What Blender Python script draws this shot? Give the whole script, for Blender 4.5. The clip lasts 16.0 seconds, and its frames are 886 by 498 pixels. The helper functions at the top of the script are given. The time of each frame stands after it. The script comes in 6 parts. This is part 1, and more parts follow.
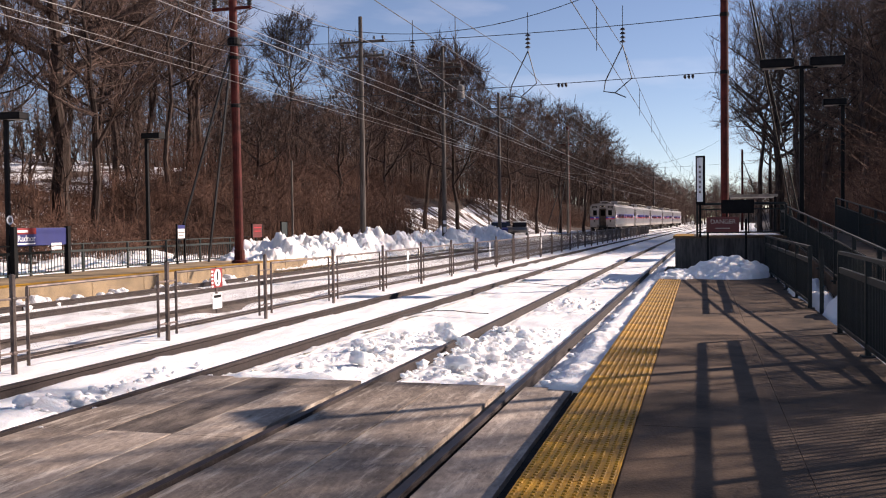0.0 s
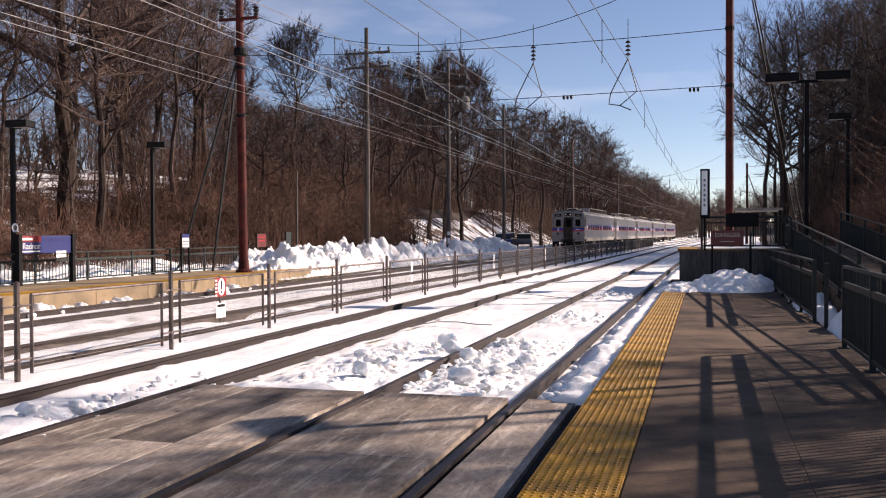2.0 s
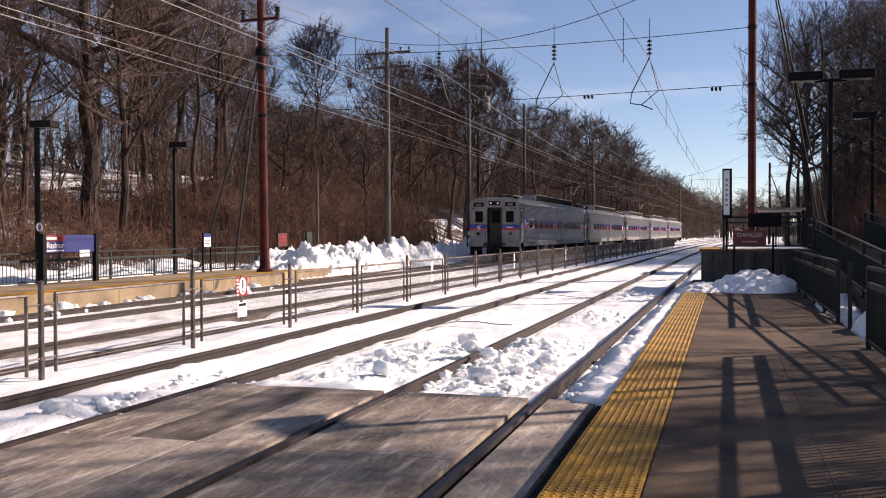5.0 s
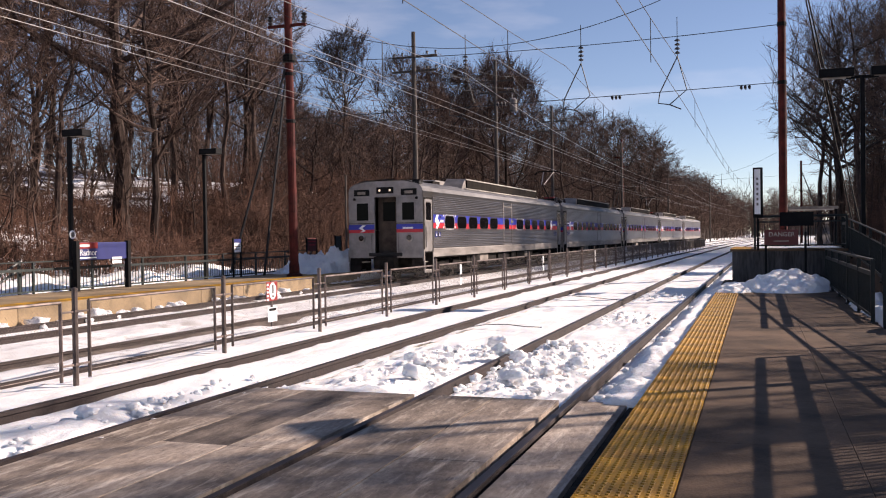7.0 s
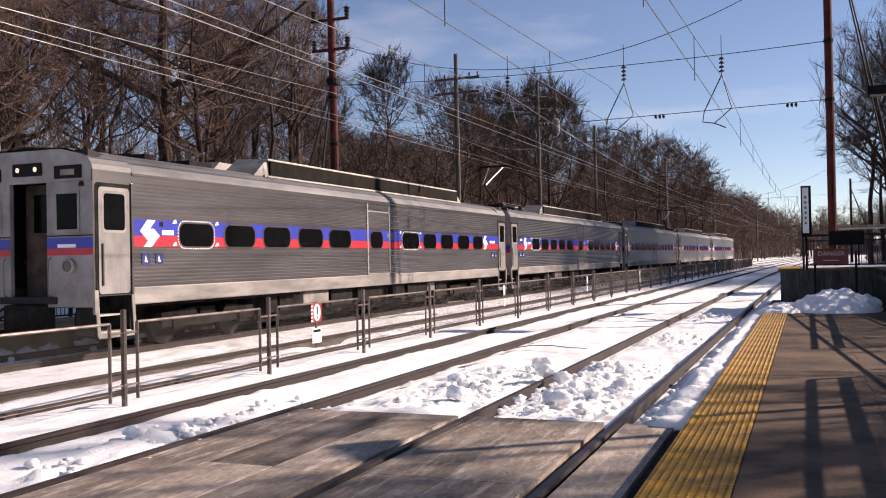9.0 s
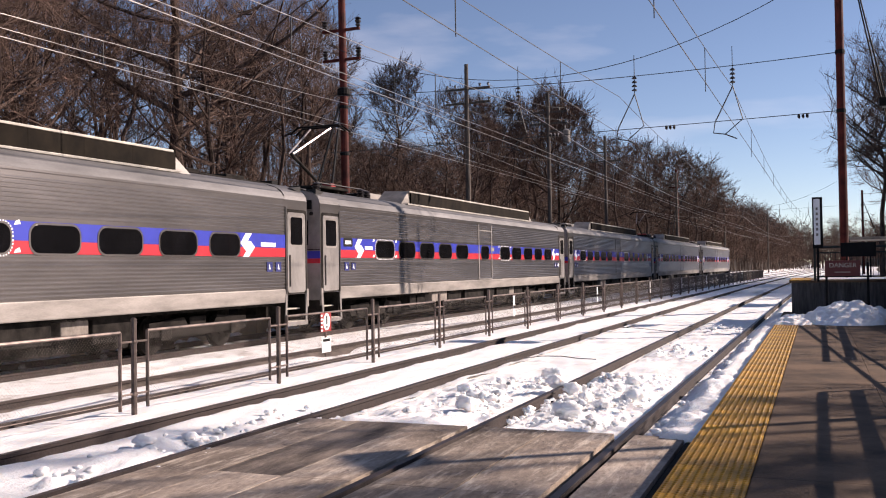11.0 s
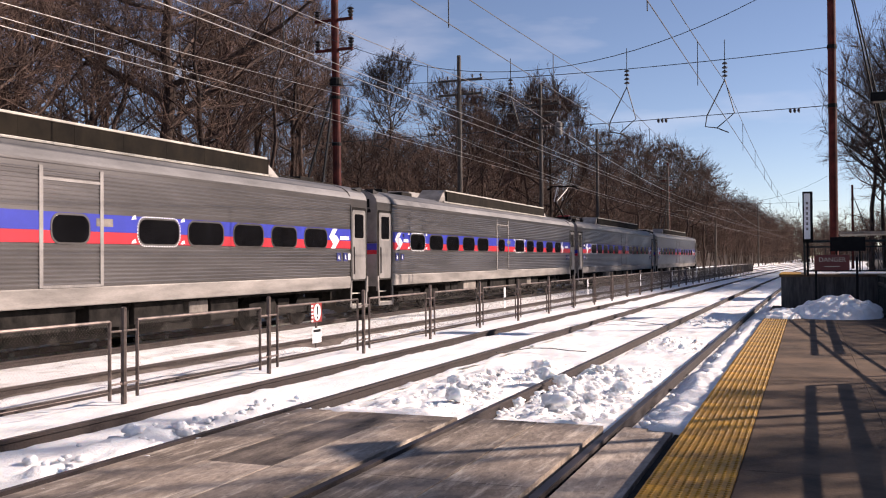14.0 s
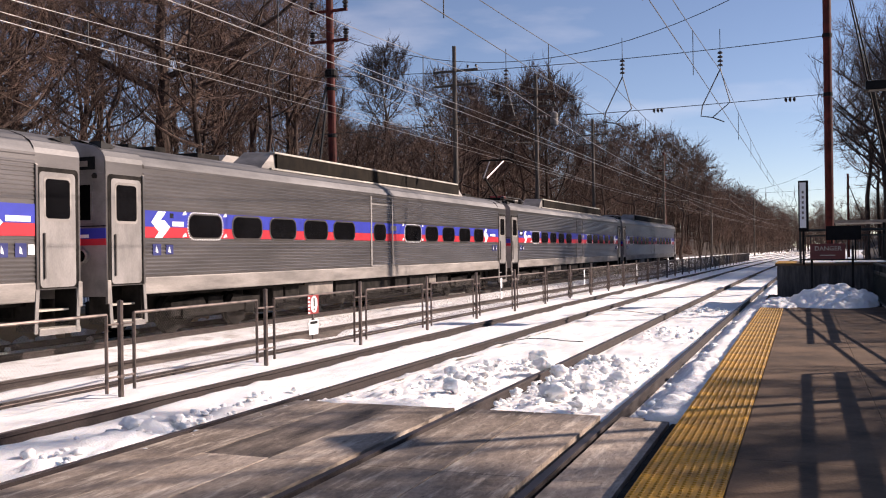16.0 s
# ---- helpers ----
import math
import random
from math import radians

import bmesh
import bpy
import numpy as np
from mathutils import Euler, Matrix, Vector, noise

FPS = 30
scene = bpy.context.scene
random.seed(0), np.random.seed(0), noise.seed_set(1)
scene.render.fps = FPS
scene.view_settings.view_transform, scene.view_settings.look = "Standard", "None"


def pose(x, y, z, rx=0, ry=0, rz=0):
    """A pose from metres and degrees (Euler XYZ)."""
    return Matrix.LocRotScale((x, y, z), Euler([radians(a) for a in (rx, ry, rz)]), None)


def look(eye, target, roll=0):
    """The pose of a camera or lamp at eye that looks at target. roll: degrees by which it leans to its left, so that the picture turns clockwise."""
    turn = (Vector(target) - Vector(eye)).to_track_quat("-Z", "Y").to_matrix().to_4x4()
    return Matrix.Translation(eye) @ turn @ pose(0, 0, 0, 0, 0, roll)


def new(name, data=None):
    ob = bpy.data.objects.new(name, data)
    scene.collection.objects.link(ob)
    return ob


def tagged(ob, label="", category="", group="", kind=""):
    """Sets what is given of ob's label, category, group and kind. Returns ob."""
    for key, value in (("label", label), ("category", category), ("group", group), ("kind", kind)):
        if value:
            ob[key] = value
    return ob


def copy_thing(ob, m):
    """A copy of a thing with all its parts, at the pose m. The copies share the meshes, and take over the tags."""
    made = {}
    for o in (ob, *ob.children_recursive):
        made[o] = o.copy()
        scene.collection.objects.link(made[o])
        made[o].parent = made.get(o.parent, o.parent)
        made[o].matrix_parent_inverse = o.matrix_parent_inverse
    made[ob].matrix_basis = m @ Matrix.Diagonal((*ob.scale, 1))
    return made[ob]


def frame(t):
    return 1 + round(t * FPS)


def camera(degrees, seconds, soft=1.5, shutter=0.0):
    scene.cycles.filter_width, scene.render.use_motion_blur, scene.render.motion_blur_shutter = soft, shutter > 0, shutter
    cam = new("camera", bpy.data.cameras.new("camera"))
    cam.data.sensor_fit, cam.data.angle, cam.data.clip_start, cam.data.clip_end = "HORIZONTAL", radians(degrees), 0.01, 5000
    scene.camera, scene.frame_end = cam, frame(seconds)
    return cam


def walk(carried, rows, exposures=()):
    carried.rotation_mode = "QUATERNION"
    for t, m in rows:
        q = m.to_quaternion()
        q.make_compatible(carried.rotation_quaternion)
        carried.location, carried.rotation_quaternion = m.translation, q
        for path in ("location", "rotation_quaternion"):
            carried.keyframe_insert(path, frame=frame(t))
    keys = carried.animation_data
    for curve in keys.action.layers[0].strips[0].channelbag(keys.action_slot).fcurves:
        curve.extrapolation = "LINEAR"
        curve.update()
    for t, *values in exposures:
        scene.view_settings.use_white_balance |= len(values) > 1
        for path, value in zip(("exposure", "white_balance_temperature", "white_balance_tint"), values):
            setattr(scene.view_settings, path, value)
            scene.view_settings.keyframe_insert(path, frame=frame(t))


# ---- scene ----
cam = camera(50.5, 16.0, soft=1.1)
EYE = (0.0, 0.0, 1.593)
# seconds, yaw, pitch, roll
TURNS = (
    (0.0, 15.308, -1.602, 0.663),
    (0.5, 15.344, -1.331, 0.444),
    (1.0, 15.412, -1.175, 0.348),
    (1.5, 15.447, -1.109, 0.359),
    (2.0, 15.564, -0.925, 0.202),
    (2.5, 15.786, -0.809, 0.114),
    (3.0, 15.982, -0.981, 0.219),
    (3.5, 16.223, -1.142, 0.435),
    (4.0, 16.411, -1.032, 0.238),
    (6.5, 17.857, -0.820, 0.612),
    (7.0, 18.535, -0.738, 0.806),
    (7.5, 19.331, -0.581, 1.086),
    (8.0, 20.049, -0.223, 1.064),
    (8.5, 20.694, 0.318, 0.816),
    (9.0, 21.168, 0.584, 1.081),
    (11.5, 21.951, 1.222, 0.632),
    (12.0, 21.980, 1.093, 0.391),
    (12.5, 21.882, 0.907, 0.792),
    (13.0, 21.722, 0.804, 0.708),
    (13.5, 21.457, 0.769, 0.287),
    (14.0, 21.221, 0.675, 0.394),
    (14.5, 21.076, 0.619, 0.399),
    (15.0, 21.070, 0.330, 0.693),
    (15.5, 21.097, 0.191, 0.707),
    (16.0, 21.001, 0.130, 0.735),
)
EXPOSURE = ((0, 0.83, 7350, 24), (16, 0.83, 7350, 24))
walk(cam, [(t, pose(*EYE, 90 + p, r, w)) for t, w, p, r in TURNS], EXPOSURE)

# ---- light ----
SUN_EL, SUN_AZ = 26.3, 54.0            # degrees up, degrees from +y towards +x
world = bpy.data.worlds.new("sky")
scene.world = world
world.use_nodes = True
wn = world.node_tree
bg = wn.nodes["Background"]
sky = wn.nodes.new("ShaderNodeTexSky")
sky.sky_type, sky.sun_disc = "NISHITA", False
sky.sun_elevation, sky.sun_rotation = radians(SUN_EL), radians(SUN_AZ)
sky.air_density, sky.dust_density, sky.ozone_density = 0.75, 0.0, 3.0
wc = wn.nodes.new("ShaderNodeTexCoord")
wm = wn.nodes.new("ShaderNodeMapping")
wm.inputs["Scale"].default_value = (1.2, 1.2, 5.0)
wno = wn.nodes.new("ShaderNodeTexNoise")
wno.inputs["Scale"].default_value, wno.inputs["Detail"].default_value = 2.2, 7
wr = wn.nodes.new("ShaderNodeValToRGB")
wr.color_ramp.elements[0].position, wr.color_ramp.elements[1].position = 0.53, 0.80
wr.color_ramp.elements[1].color = (0.4, 0.4, 0.4, 1)
wx = wn.nodes.new("ShaderNodeMix")
wx.data_type = "RGBA"
wx.inputs["B"].default_value = (9.5, 9.8, 10.4, 1)
wn.links.new(wc.outputs["Generated"], wm.inputs["Vector"])
wn.links.new(wm.outputs["Vector"], wno.inputs["Vector"])
wn.links.new(wno.outputs["Fac"], wr.inputs["Fac"])
wn.links.new(wr.outputs["Color"], wx.inputs["Factor"])
wn.links.new(sky.outputs["Color"], wx.inputs["A"])
wn.links.new(wx.outputs["Result"], bg.inputs["Color"])
bg.inputs["Strength"].default_value = 0.073
sun = new("sun", bpy.data.lights.new("sun", "SUN"))
sun.data.energy, sun.data.angle, sun.data.color = 4.4, radians(0.53), (1.0, 0.95, 0.87)
a, e = radians(SUN_AZ), radians(SUN_EL)
sun.matrix_world = look((math.sin(a) * math.cos(e) * 90, math.cos(a) * math.cos(e) * 90, math.sin(e) * 90), (0, 0, 0))

# ---- plan ----
CURVE, CURVE_FROM = 2.357e-4, -5.81
PLAT_Z, PLAT_EDGE = 0.13, -1.015      # near platform
TRACKS = ((-2.503, 0.0), (-6.042, 0.0), (-9.46, -0.10), (-14.05, -0.15))
FENCE_X = -7.58
FAR_EDGE, FAR_Z = -15.8, 0.17
MINI_Y = 27.5                         # front of the raised boarding platform


def bend(y):
    """How far the line has curved to the right at y."""
    return CURVE / 2 * max(0.0, y - CURVE_FROM) ** 2


def heading(y):
    return -math.degrees(CURVE * max(0.0, y - CURVE_FROM))


def smooth(a, b, x):
    t = min(1.0, max(0.0, (x - a) / (b - a)))
    return t * t * (3 - 2 * t)


def ground_z(x, y):
    u = x - bend(y)
    if u > -1.0:
        z = -0.12 + 0.25 * smooth(1.9, 3.5, u) + 3.6 * smooth(5.5, 14, u) * smooth(20, 36, y) + 6.5 * smooth(9, 38, u) + 9 * smooth(38, 160, u)
    elif u > -8:
        z = -0.13
    elif u > -16:
        z = -0.13 - 0.15 * smooth(8, 10, -u)
    else:
        start = 21.5 + 6.5 * smooth(74, 90, y) - 5 * smooth(125, 145, y)
        z = -0.28 + 0.38 * smooth(16, 21, -u)
        steep = smooth(40, 58, y)
        z += (2.3 + 2.8 * steep) * smooth(start, start + 11, -u) + (1.6 + 1.6 * steep) * smooth(start + 9, start + 45, -u) + (1 + 2 * steep) * smooth(start + 40, start + 130, -u)
    if u < -21 or u > 6:
        k = min(1.0, (abs(u) - 6) / 20)
        z += k * 0.55 * noise.noise((x * 0.11, y * 0.11, 3.1)) + k * 0.2 * noise.noise((x * 0.4, y * 0.4, 7))
    return z


# ---- mesh helpers ----
class Geo:
    """Gathers vertices and faces for one mesh."""

    def __init__(self):
        self.v, self.f, self.m = [], [], []

    def add(self, vs, fs, mi=0):
        n = len(self.v)
        self.v.extend(tuple(p) for p in vs)
        self.f.extend(tuple(n + i for i in f) for f in fs)
        self.m.extend([mi] * len(fs))
        return self

    def box(self, x0, x1, y0, y1, z0, z1, bevel=0.0, mi=0):
        if bevel <= 0:
            vs = [(x, y, z) for z in (z0, z1) for y in (y0, y1) for x in (x0, x1)]
            return self.add(vs, [(0, 2, 3, 1), (4, 5, 7, 6), (0, 1, 5, 4), (2, 6, 7, 3), (0, 4, 6, 2), (1, 3, 7, 5)], mi)
        bm = bmesh.new()
        bmesh.ops.create_cube(bm, size=1, matrix=Matrix.LocRotScale(((x0 + x1) / 2, (y0 + y1) / 2, (z0 + z1) / 2), None, (x1 - x0, y1 - y0, z1 - z0)))
        bmesh.ops.bevel(bm, geom=bm.edges[:], offset=bevel, segments=2, affect="EDGES", profile=0.6)
        bm.verts.index_update()
        self.add([v.co[:] for v in bm.verts], [[v.index for v in f.verts] for f in bm.faces], mi)
        bm.free()
        return self

    def tube(self, pts, r, n=6, r1=None, cap=True, mi=0):
        pts = [Vector(p) for p in pts]
        base, vs, fs = 0, [], []
        side = None
        for i, p in enumerate(pts):
            d = (pts[min(i + 1, len(pts) - 1)] - pts[max(i - 1, 0)]).normalized()
            if side is None:
                side = d.orthogonal().normalized()
            side = (side - d * side.dot(d)).normalized()
            up = d.cross(side)
            rr = r if r1 is None else r + (r1 - r) * i / (len(pts) - 1)
            vs += [p + (side * math.cos(2 * math.pi * k / n) + up * math.sin(2 * math.pi * k / n)) * rr for k in range(n)]
        for i in range(len(pts) - 1):
            for k in range(n):
                a, b = i * n + k, i * n + (k + 1) % n
                fs.append((a, b, b + n, a + n))
        if cap:
            fs.append(tuple(range(n - 1, -1, -1)))
            fs.append(tuple(len(vs) - n + k for k in range(n)))
        return self.add(vs, fs, mi)

    def lathe(self, rings, centre=(0, 0, 0), n=12, mi=0):
        """rings: (radius, height) pairs about z."""
        vs, fs = [], []
        for r, z in rings:
            vs += [(centre[0] + r * math.cos(2 * math.pi * k / n), centre[1] + r * math.sin(2 * math.pi * k / n), centre[2] + z) for k in range(n)]
        for i in range(len(rings) - 1):
            for k in range(n):
                a, b = i * n + k, i * n + (k + 1) % n
                fs.append((a, b, b + n, a + n))
        fs.append(tuple(range(n - 1, -1, -1)))
        fs.append(tuple(len(vs) - n + k for k in range(n)))
        return self.add(vs, fs, mi)

    def prism(self, outline, x0, x1, mi=0):
        """outline of (y, z) pushed along x."""
        n = len(outline)
        vs = [(x0, y, z) for y, z in outline] + [(x1, y, z) for y, z in outline]
        fs = [(i, (i + 1) % n, n + (i + 1) % n, n + i) for i in range(n)]
        return self.add(vs, fs + [tuple(range(n - 1, -1, -1)), tuple(range(n, 2 * n))], mi)

    def mesh(self, name, mats, flat=True):
        me = bpy.data.meshes.new(name)
        me.from_pydata(self.v, [], self.f)
        for m in mats if isinstance(mats, (list, tuple)) else [mats]:
            me.materials.append(m)
        if any(self.m):
            me.polygons.foreach_set("material_index", self.m)
        if not flat:
            me.polygons.foreach_set("use_smooth", [True] * len(me.polygons))
        me.validate()
        me.update()
        return me


def part(name, geo, material, parent, label="", flat=True):
    ob = new(name, geo.mesh(name, material, flat) if isinstance(geo, Geo) else geo)
    ob.parent = parent
    if label:
        tagged(ob, label)
    return ob


def thing(name, label, category, group="", geo=None, material=None, kind="", flat=True, at=None):
    ob = new(name, geo.mesh(name, material, flat) if geo else None)
    if at is not None:
        ob.matrix_world = at
    return tagged(ob, label, category, group, kind)


# ---- materials ----
def paint(name, col, rough=0.6, metal=0.0, var=0.15, scale=3.0, bump=0.0, bscale=40.0, col2=None, stretch=(1, 1, 1), coord="Object", spec=0.5, fine=0.0, edge=(0.35, 0.65)):
    m = bpy.data.materials.new(name)
    m.use_nodes = True
    nt = m.node_tree
    b = nt.nodes["Principled BSDF"]
    b.inputs["Roughness"].default_value, b.inputs["Metallic"].default_value = rough, metal
    b.inputs["Specular IOR Level"].default_value = spec
    tc = nt.nodes.new("ShaderNodeTexCoord")
    mp = nt.nodes.new("ShaderNodeMapping")
    mp.inputs["Scale"].default_value = stretch
    nt.links.new(tc.outputs[coord], mp.inputs["Vector"])
    n1 = nt.nodes.new("ShaderNodeTexNoise")
    n1.inputs["Scale"].default_value, n1.inputs["Detail"].default_value, n1.inputs["Roughness"].default_value = scale, 6, 0.62
    nt.links.new(mp.outputs["Vector"], n1.inputs["Vector"])
    ramp = nt.nodes.new("ShaderNodeValToRGB")
    c2 = col2 or tuple(c * (1 - var * 1.6) for c in col)
    ramp.color_ramp.elements[0].position, ramp.color_ramp.elements[1].position = edge
    ramp.color_ramp.elements[0].color = (*c2, 1)
    ramp.color_ramp.elements[1].color = (*(min(1, c * (1 + var * 0.5)) for c in col), 1)
    nt.links.new(n1.outputs["Fac"], ramp.inputs["Fac"])
    out = ramp.outputs["Color"]
    if fine > 0:
        n2 = nt.nodes.new("ShaderNodeTexNoise")
        n2.inputs["Scale"].default_value, n2.inputs["Detail"].default_value = bscale, 4
        nt.links.new(mp.outputs["Vector"], n2.inputs["Vector"])
        mx = nt.nodes.new("ShaderNodeMix")
        mx.data_type, mx.blend_type = "RGBA", "OVERLAY"
        mx.inputs["Factor"].default_value = fine
        nt.links.new(out, mx.inputs["A"])
        nt.links.new(n2.outputs["Fac"], mx.inputs["B"])
        out = mx.outputs["Result"]
    nt.links.new(out, b.inputs["Base Color"])
    if bump > 0:
        n3 = nt.nodes.new("ShaderNodeTexNoise")
        n3.inputs["Scale"].default_value, n3.inputs["Detail"].default_value = bscale, 5
        nt.links.new(mp.outputs["Vector"], n3.inputs["Vector"])
        bp = nt.nodes.new("ShaderNodeBump")
        bp.inputs["Strength"].default_value, bp.inputs["Distance"].default_value = bump, 0.02
        nt.links.new(n3.outputs["Fac"], bp.inputs["Height"])
        nt.links.new(bp.outputs["Normal"], b.inputs["Normal"])
    return m


def glow(name, col, strength):
    m = bpy.data.materials.new(name)
    m.use_nodes = True
    b = m.node_tree.nodes["Principled BSDF"]
    b.inputs["Base Color"].default_value = (*col, 1)
    b.inputs["Emission Color"].default_value, b.inputs["Emission Strength"].default_value = (*col, 1), strength
    return m


SNOW = paint("snow", (0.91, 0.90, 0.885), 0.75, var=0.05, scale=1.5, bump=0.5, bscale=30, fine=0.12, spec=0.3)
b = SNOW.node_tree.nodes["Principled BSDF"]
b.inputs["Subsurface Weight"].default_value, b.inputs["Subsurface Scale"].default_value = 0.7, 0.09
b.inputs["Subsurface Radius"].default_value = (0.9, 1.0, 1.1)
SNOW_DIRTY = paint("dirty_snow", (0.82, 0.81, 0.80), 0.8, var=0.1, scale=2.5, bump=0.6, bscale=9, col2=(0.42, 0.38, 0.35), fine=0.3, spec=0.3, edge=(0.28, 0.48))
LITTER = paint("leaf_litter", (0.78, 0.78, 0.80), 0.9, scale=0.35, bump=0.5, bscale=5, col2=(0.085, 0.052, 0.036), fine=0.35, edge=(0.48, 0.54), stretch=(1, 2.2, 1))
CONCRETE = paint("platform_concrete", (0.128, 0.081, 0.051), 0.85, var=0.42, scale=1.1, bump=0.25, bscale=45, fine=0.3, spec=0.3)
PANEL = paint("crossing_concrete", (0.43, 0.345, 0.277), 0.85, scale=1.1, bump=0.5, bscale=26, col2=(0.13, 0.10, 0.08), fine=0.5, stretch=(1.0, 0.45, 1), edge=(0.34, 0.62), spec=0.3)
LITTER_BROWN = paint("brown_leaf_litter", (0.06, 0.037, 0.027), 0.9, scale=0.9, var=0.5, bump=0.5, bscale=5, fine=0.35)
BALLAST = paint("dirty_ballast", (0.16, 0.125, 0.105), 0.9, scale=3, bump=0.8, bscale=18, col2=(0.05, 0.038, 0.03), fine=0.5)
RUST = paint("rail_rust", (0.030, 0.018, 0.016), 0.8, scale=4, bump=0.3, bscale=30, col2=(0.018, 0.011, 0.010), fine=0.3)
RAILTOP = paint("rail_head", (0.055, 0.039, 0.035), 0.5, metal=0.3, scale=6, var=0.3, stretch=(1, 0.2, 1))
YELLOW = paint("tactile_yellow", (0.52, 0.26, 0.016), 0.6, scale=1.8, var=0.45, bump=0.2, bscale=40, fine=0.25, spec=0.35)
DARK_GREEN = paint("dark_green_paint", (0.008, 0.014, 0.013), 0.7, var=0.3, scale=6, bump=0.1, bscale=60)
FAR_GREEN = paint("green_railing_paint", (0.011, 0.022, 0.021), 0.5, var=0.3, scale=6)
BLACK = paint("black_paint", (0.006, 0.006, 0.007), 0.75, var=0.3, scale=6, spec=0.2)
RED_STEEL = paint("red_oxide_steel", (0.088, 0.0155, 0.012), 0.7, var=0.35, scale=2.5, bump=0.15, bscale=35, fine=0.25, spec=0.2)
GALV = paint("weathered_steel", (0.17, 0.13, 0.115), 0.5, metal=0.45, var=0.4, scale=5)
MESH_WIRE = paint("chain_link_wire", (0.15, 0.125, 0.11), 0.6, metal=0.2, var=0.3, scale=8)
WOOD_POLE = paint("weathered_pole_wood", (0.115, 0.094, 0.079), 0.85, var=0.4, scale=3, stretch=(6, 6, 0.4), bump=0.4, bscale=20)
BOARDS = paint("dark_stained_boards", (0.075, 0.07, 0.068), 0.8, var=0.4, scale=3, stretch=(5, 5, 0.6), bump=0.4, bscale=16)
BARK = paint("bark", (0.088, 0.060, 0.049), 0.9, var=0.45, scale=2.0, stretch=(4, 4, 0.8), bump=0.8, bscale=9, fine=0.3, spec=0.2)
TWIG = paint("twig_bark", (0.150, 0.096, 0.075), 0.9, var=0.4, scale=0.5, spec=0.2)
BRUSH = paint("dead_brush", (0.125, 0.066, 0.047), 0.9, var=0.5, scale=0.8, spec=0.2)
CABLE = paint("cable", (0.022, 0.022, 0.025), 0.65, metal=0.0, var=0.3, scale=4)
# paler cable copy, sunlight put into the colour of the far tracks' wires
SUNLIT_CABLE = paint("sunlit_cable", (0.30, 0.27, 0.25), 0.32, metal=0.8, var=0.3, scale=4)
PORCELAIN = paint("brown_porcelain", (0.016, 0.011, 0.012), 0.35, var=0.3, scale=6)
STEEL = paint("brushed_steel", (0.212, 0.197, 0.190), 0.33, metal=1.0, var=0.16, scale=0.6, stretch=(1, 0.5, 3), bump=0.05, bscale=30, fine=0.12)
STEEL_DIRTY = paint("grimy_steel_sill", (0.285, 0.26, 0.24), 0.55, metal=0.3, var=0.3, scale=1.2, stretch=(1, 0.4, 2), fine=0.2)
CAB = paint("cab_end_grey", (0.27, 0.25, 0.245), 0.5, metal=0.15, var=0.25, scale=1.5, fine=0.15)
ROOF = paint("roof_grey", (0.165, 0.16, 0.16), 0.6, metal=0.4, var=0.3, scale=1.0, stretch=(1, 0.3, 1), fine=0.2)
GLASS = paint("dark_tinted_glass", (0.006, 0.006, 0.007), 0.06, var=0.2, scale=2, spec=0.5)
BLUE = paint("stripe_blue", (0.018, 0.032, 0.35), 0.4, var=0.12, scale=2)
RED = paint("stripe_red", (0.50, 0.015, 0.03), 0.4, var=0.12, scale=2)
WHITE = paint("white_vinyl", (0.85, 0.85, 0.86), 0.4, var=0.06, scale=3)
# near-black shared by underframe, step wells and door surrounds
UNDER = paint("underframe_black", (0.022, 0.019, 0.017), 0.9, var=0.5, scale=3, bump=0.4, bscale=15, spec=0.15)
UNDER_GREY = paint("equipment_box_grey", (0.22, 0.19, 0.165), 0.7, var=0.4, scale=2, fine=0.3)
RUBBER = paint("diaphragm_rubber", (0.015, 0.014, 0.014), 0.8, var=0.3, scale=5)
SIGN_BLUE = paint("sign_blue", (0.014, 0.022, 0.14), 0.45, var=0.1, scale=2)
SIGN_RED = paint("sign_red", (0.30, 0.018, 0.017), 0.45, var=0.1, scale=2)
DULL_RED = paint("dull_sign_red", (0.12, 0.017, 0.015), 0.5, var=0.1, scale=2)
LAMP_ON = glow("headlight_glow", (1.0, 0.82, 0.6), 0.35)
CAB_GLASS = paint("cab_glass", (0.004, 0.004, 0.004), 0.12, var=0.2, scale=2, spec=0.05)
# gangway brown, darkened further for the shade inside its recess
GANGWAY = paint("shaded_gangway_brown", (0.075, 0.056, 0.046), 0.8, var=0.4, scale=2, fine=0.3, spec=0.2)
DOOR = paint("door_steel", (0.25, 0.235, 0.225), 0.5, metal=0.4, var=0.25, scale=1.5, stretch=(1, 1, 0.5), fine=0.2)
LOUVRE = paint("louvre_brown", (0.013, 0.0095, 0.006), 0.9, var=0.4, scale=2, spec=0.15)
CREAM = paint("cream_rim", (0.50, 0.46, 0.40), 0.6, var=0.25, scale=2, fine=0.2)
FAR_PLAT = paint("far_platform_tan", (0.33, 0.235, 0.135), 0.85, var=0.3, scale=0.7, fine=0.3, bump=0.2, bscale=25)
# crossing concrete with a cast shadow put into its darker colour
SHADED_PANEL = paint("shadowed_crossing_concrete", (0.27, 0.215, 0.175), 0.8, scale=1.6, bump=0.45, bscale=22, col2=(0.04, 0.032, 0.028), fine=0.35, stretch=(1.9, 0.5, 1), spec=0.3)


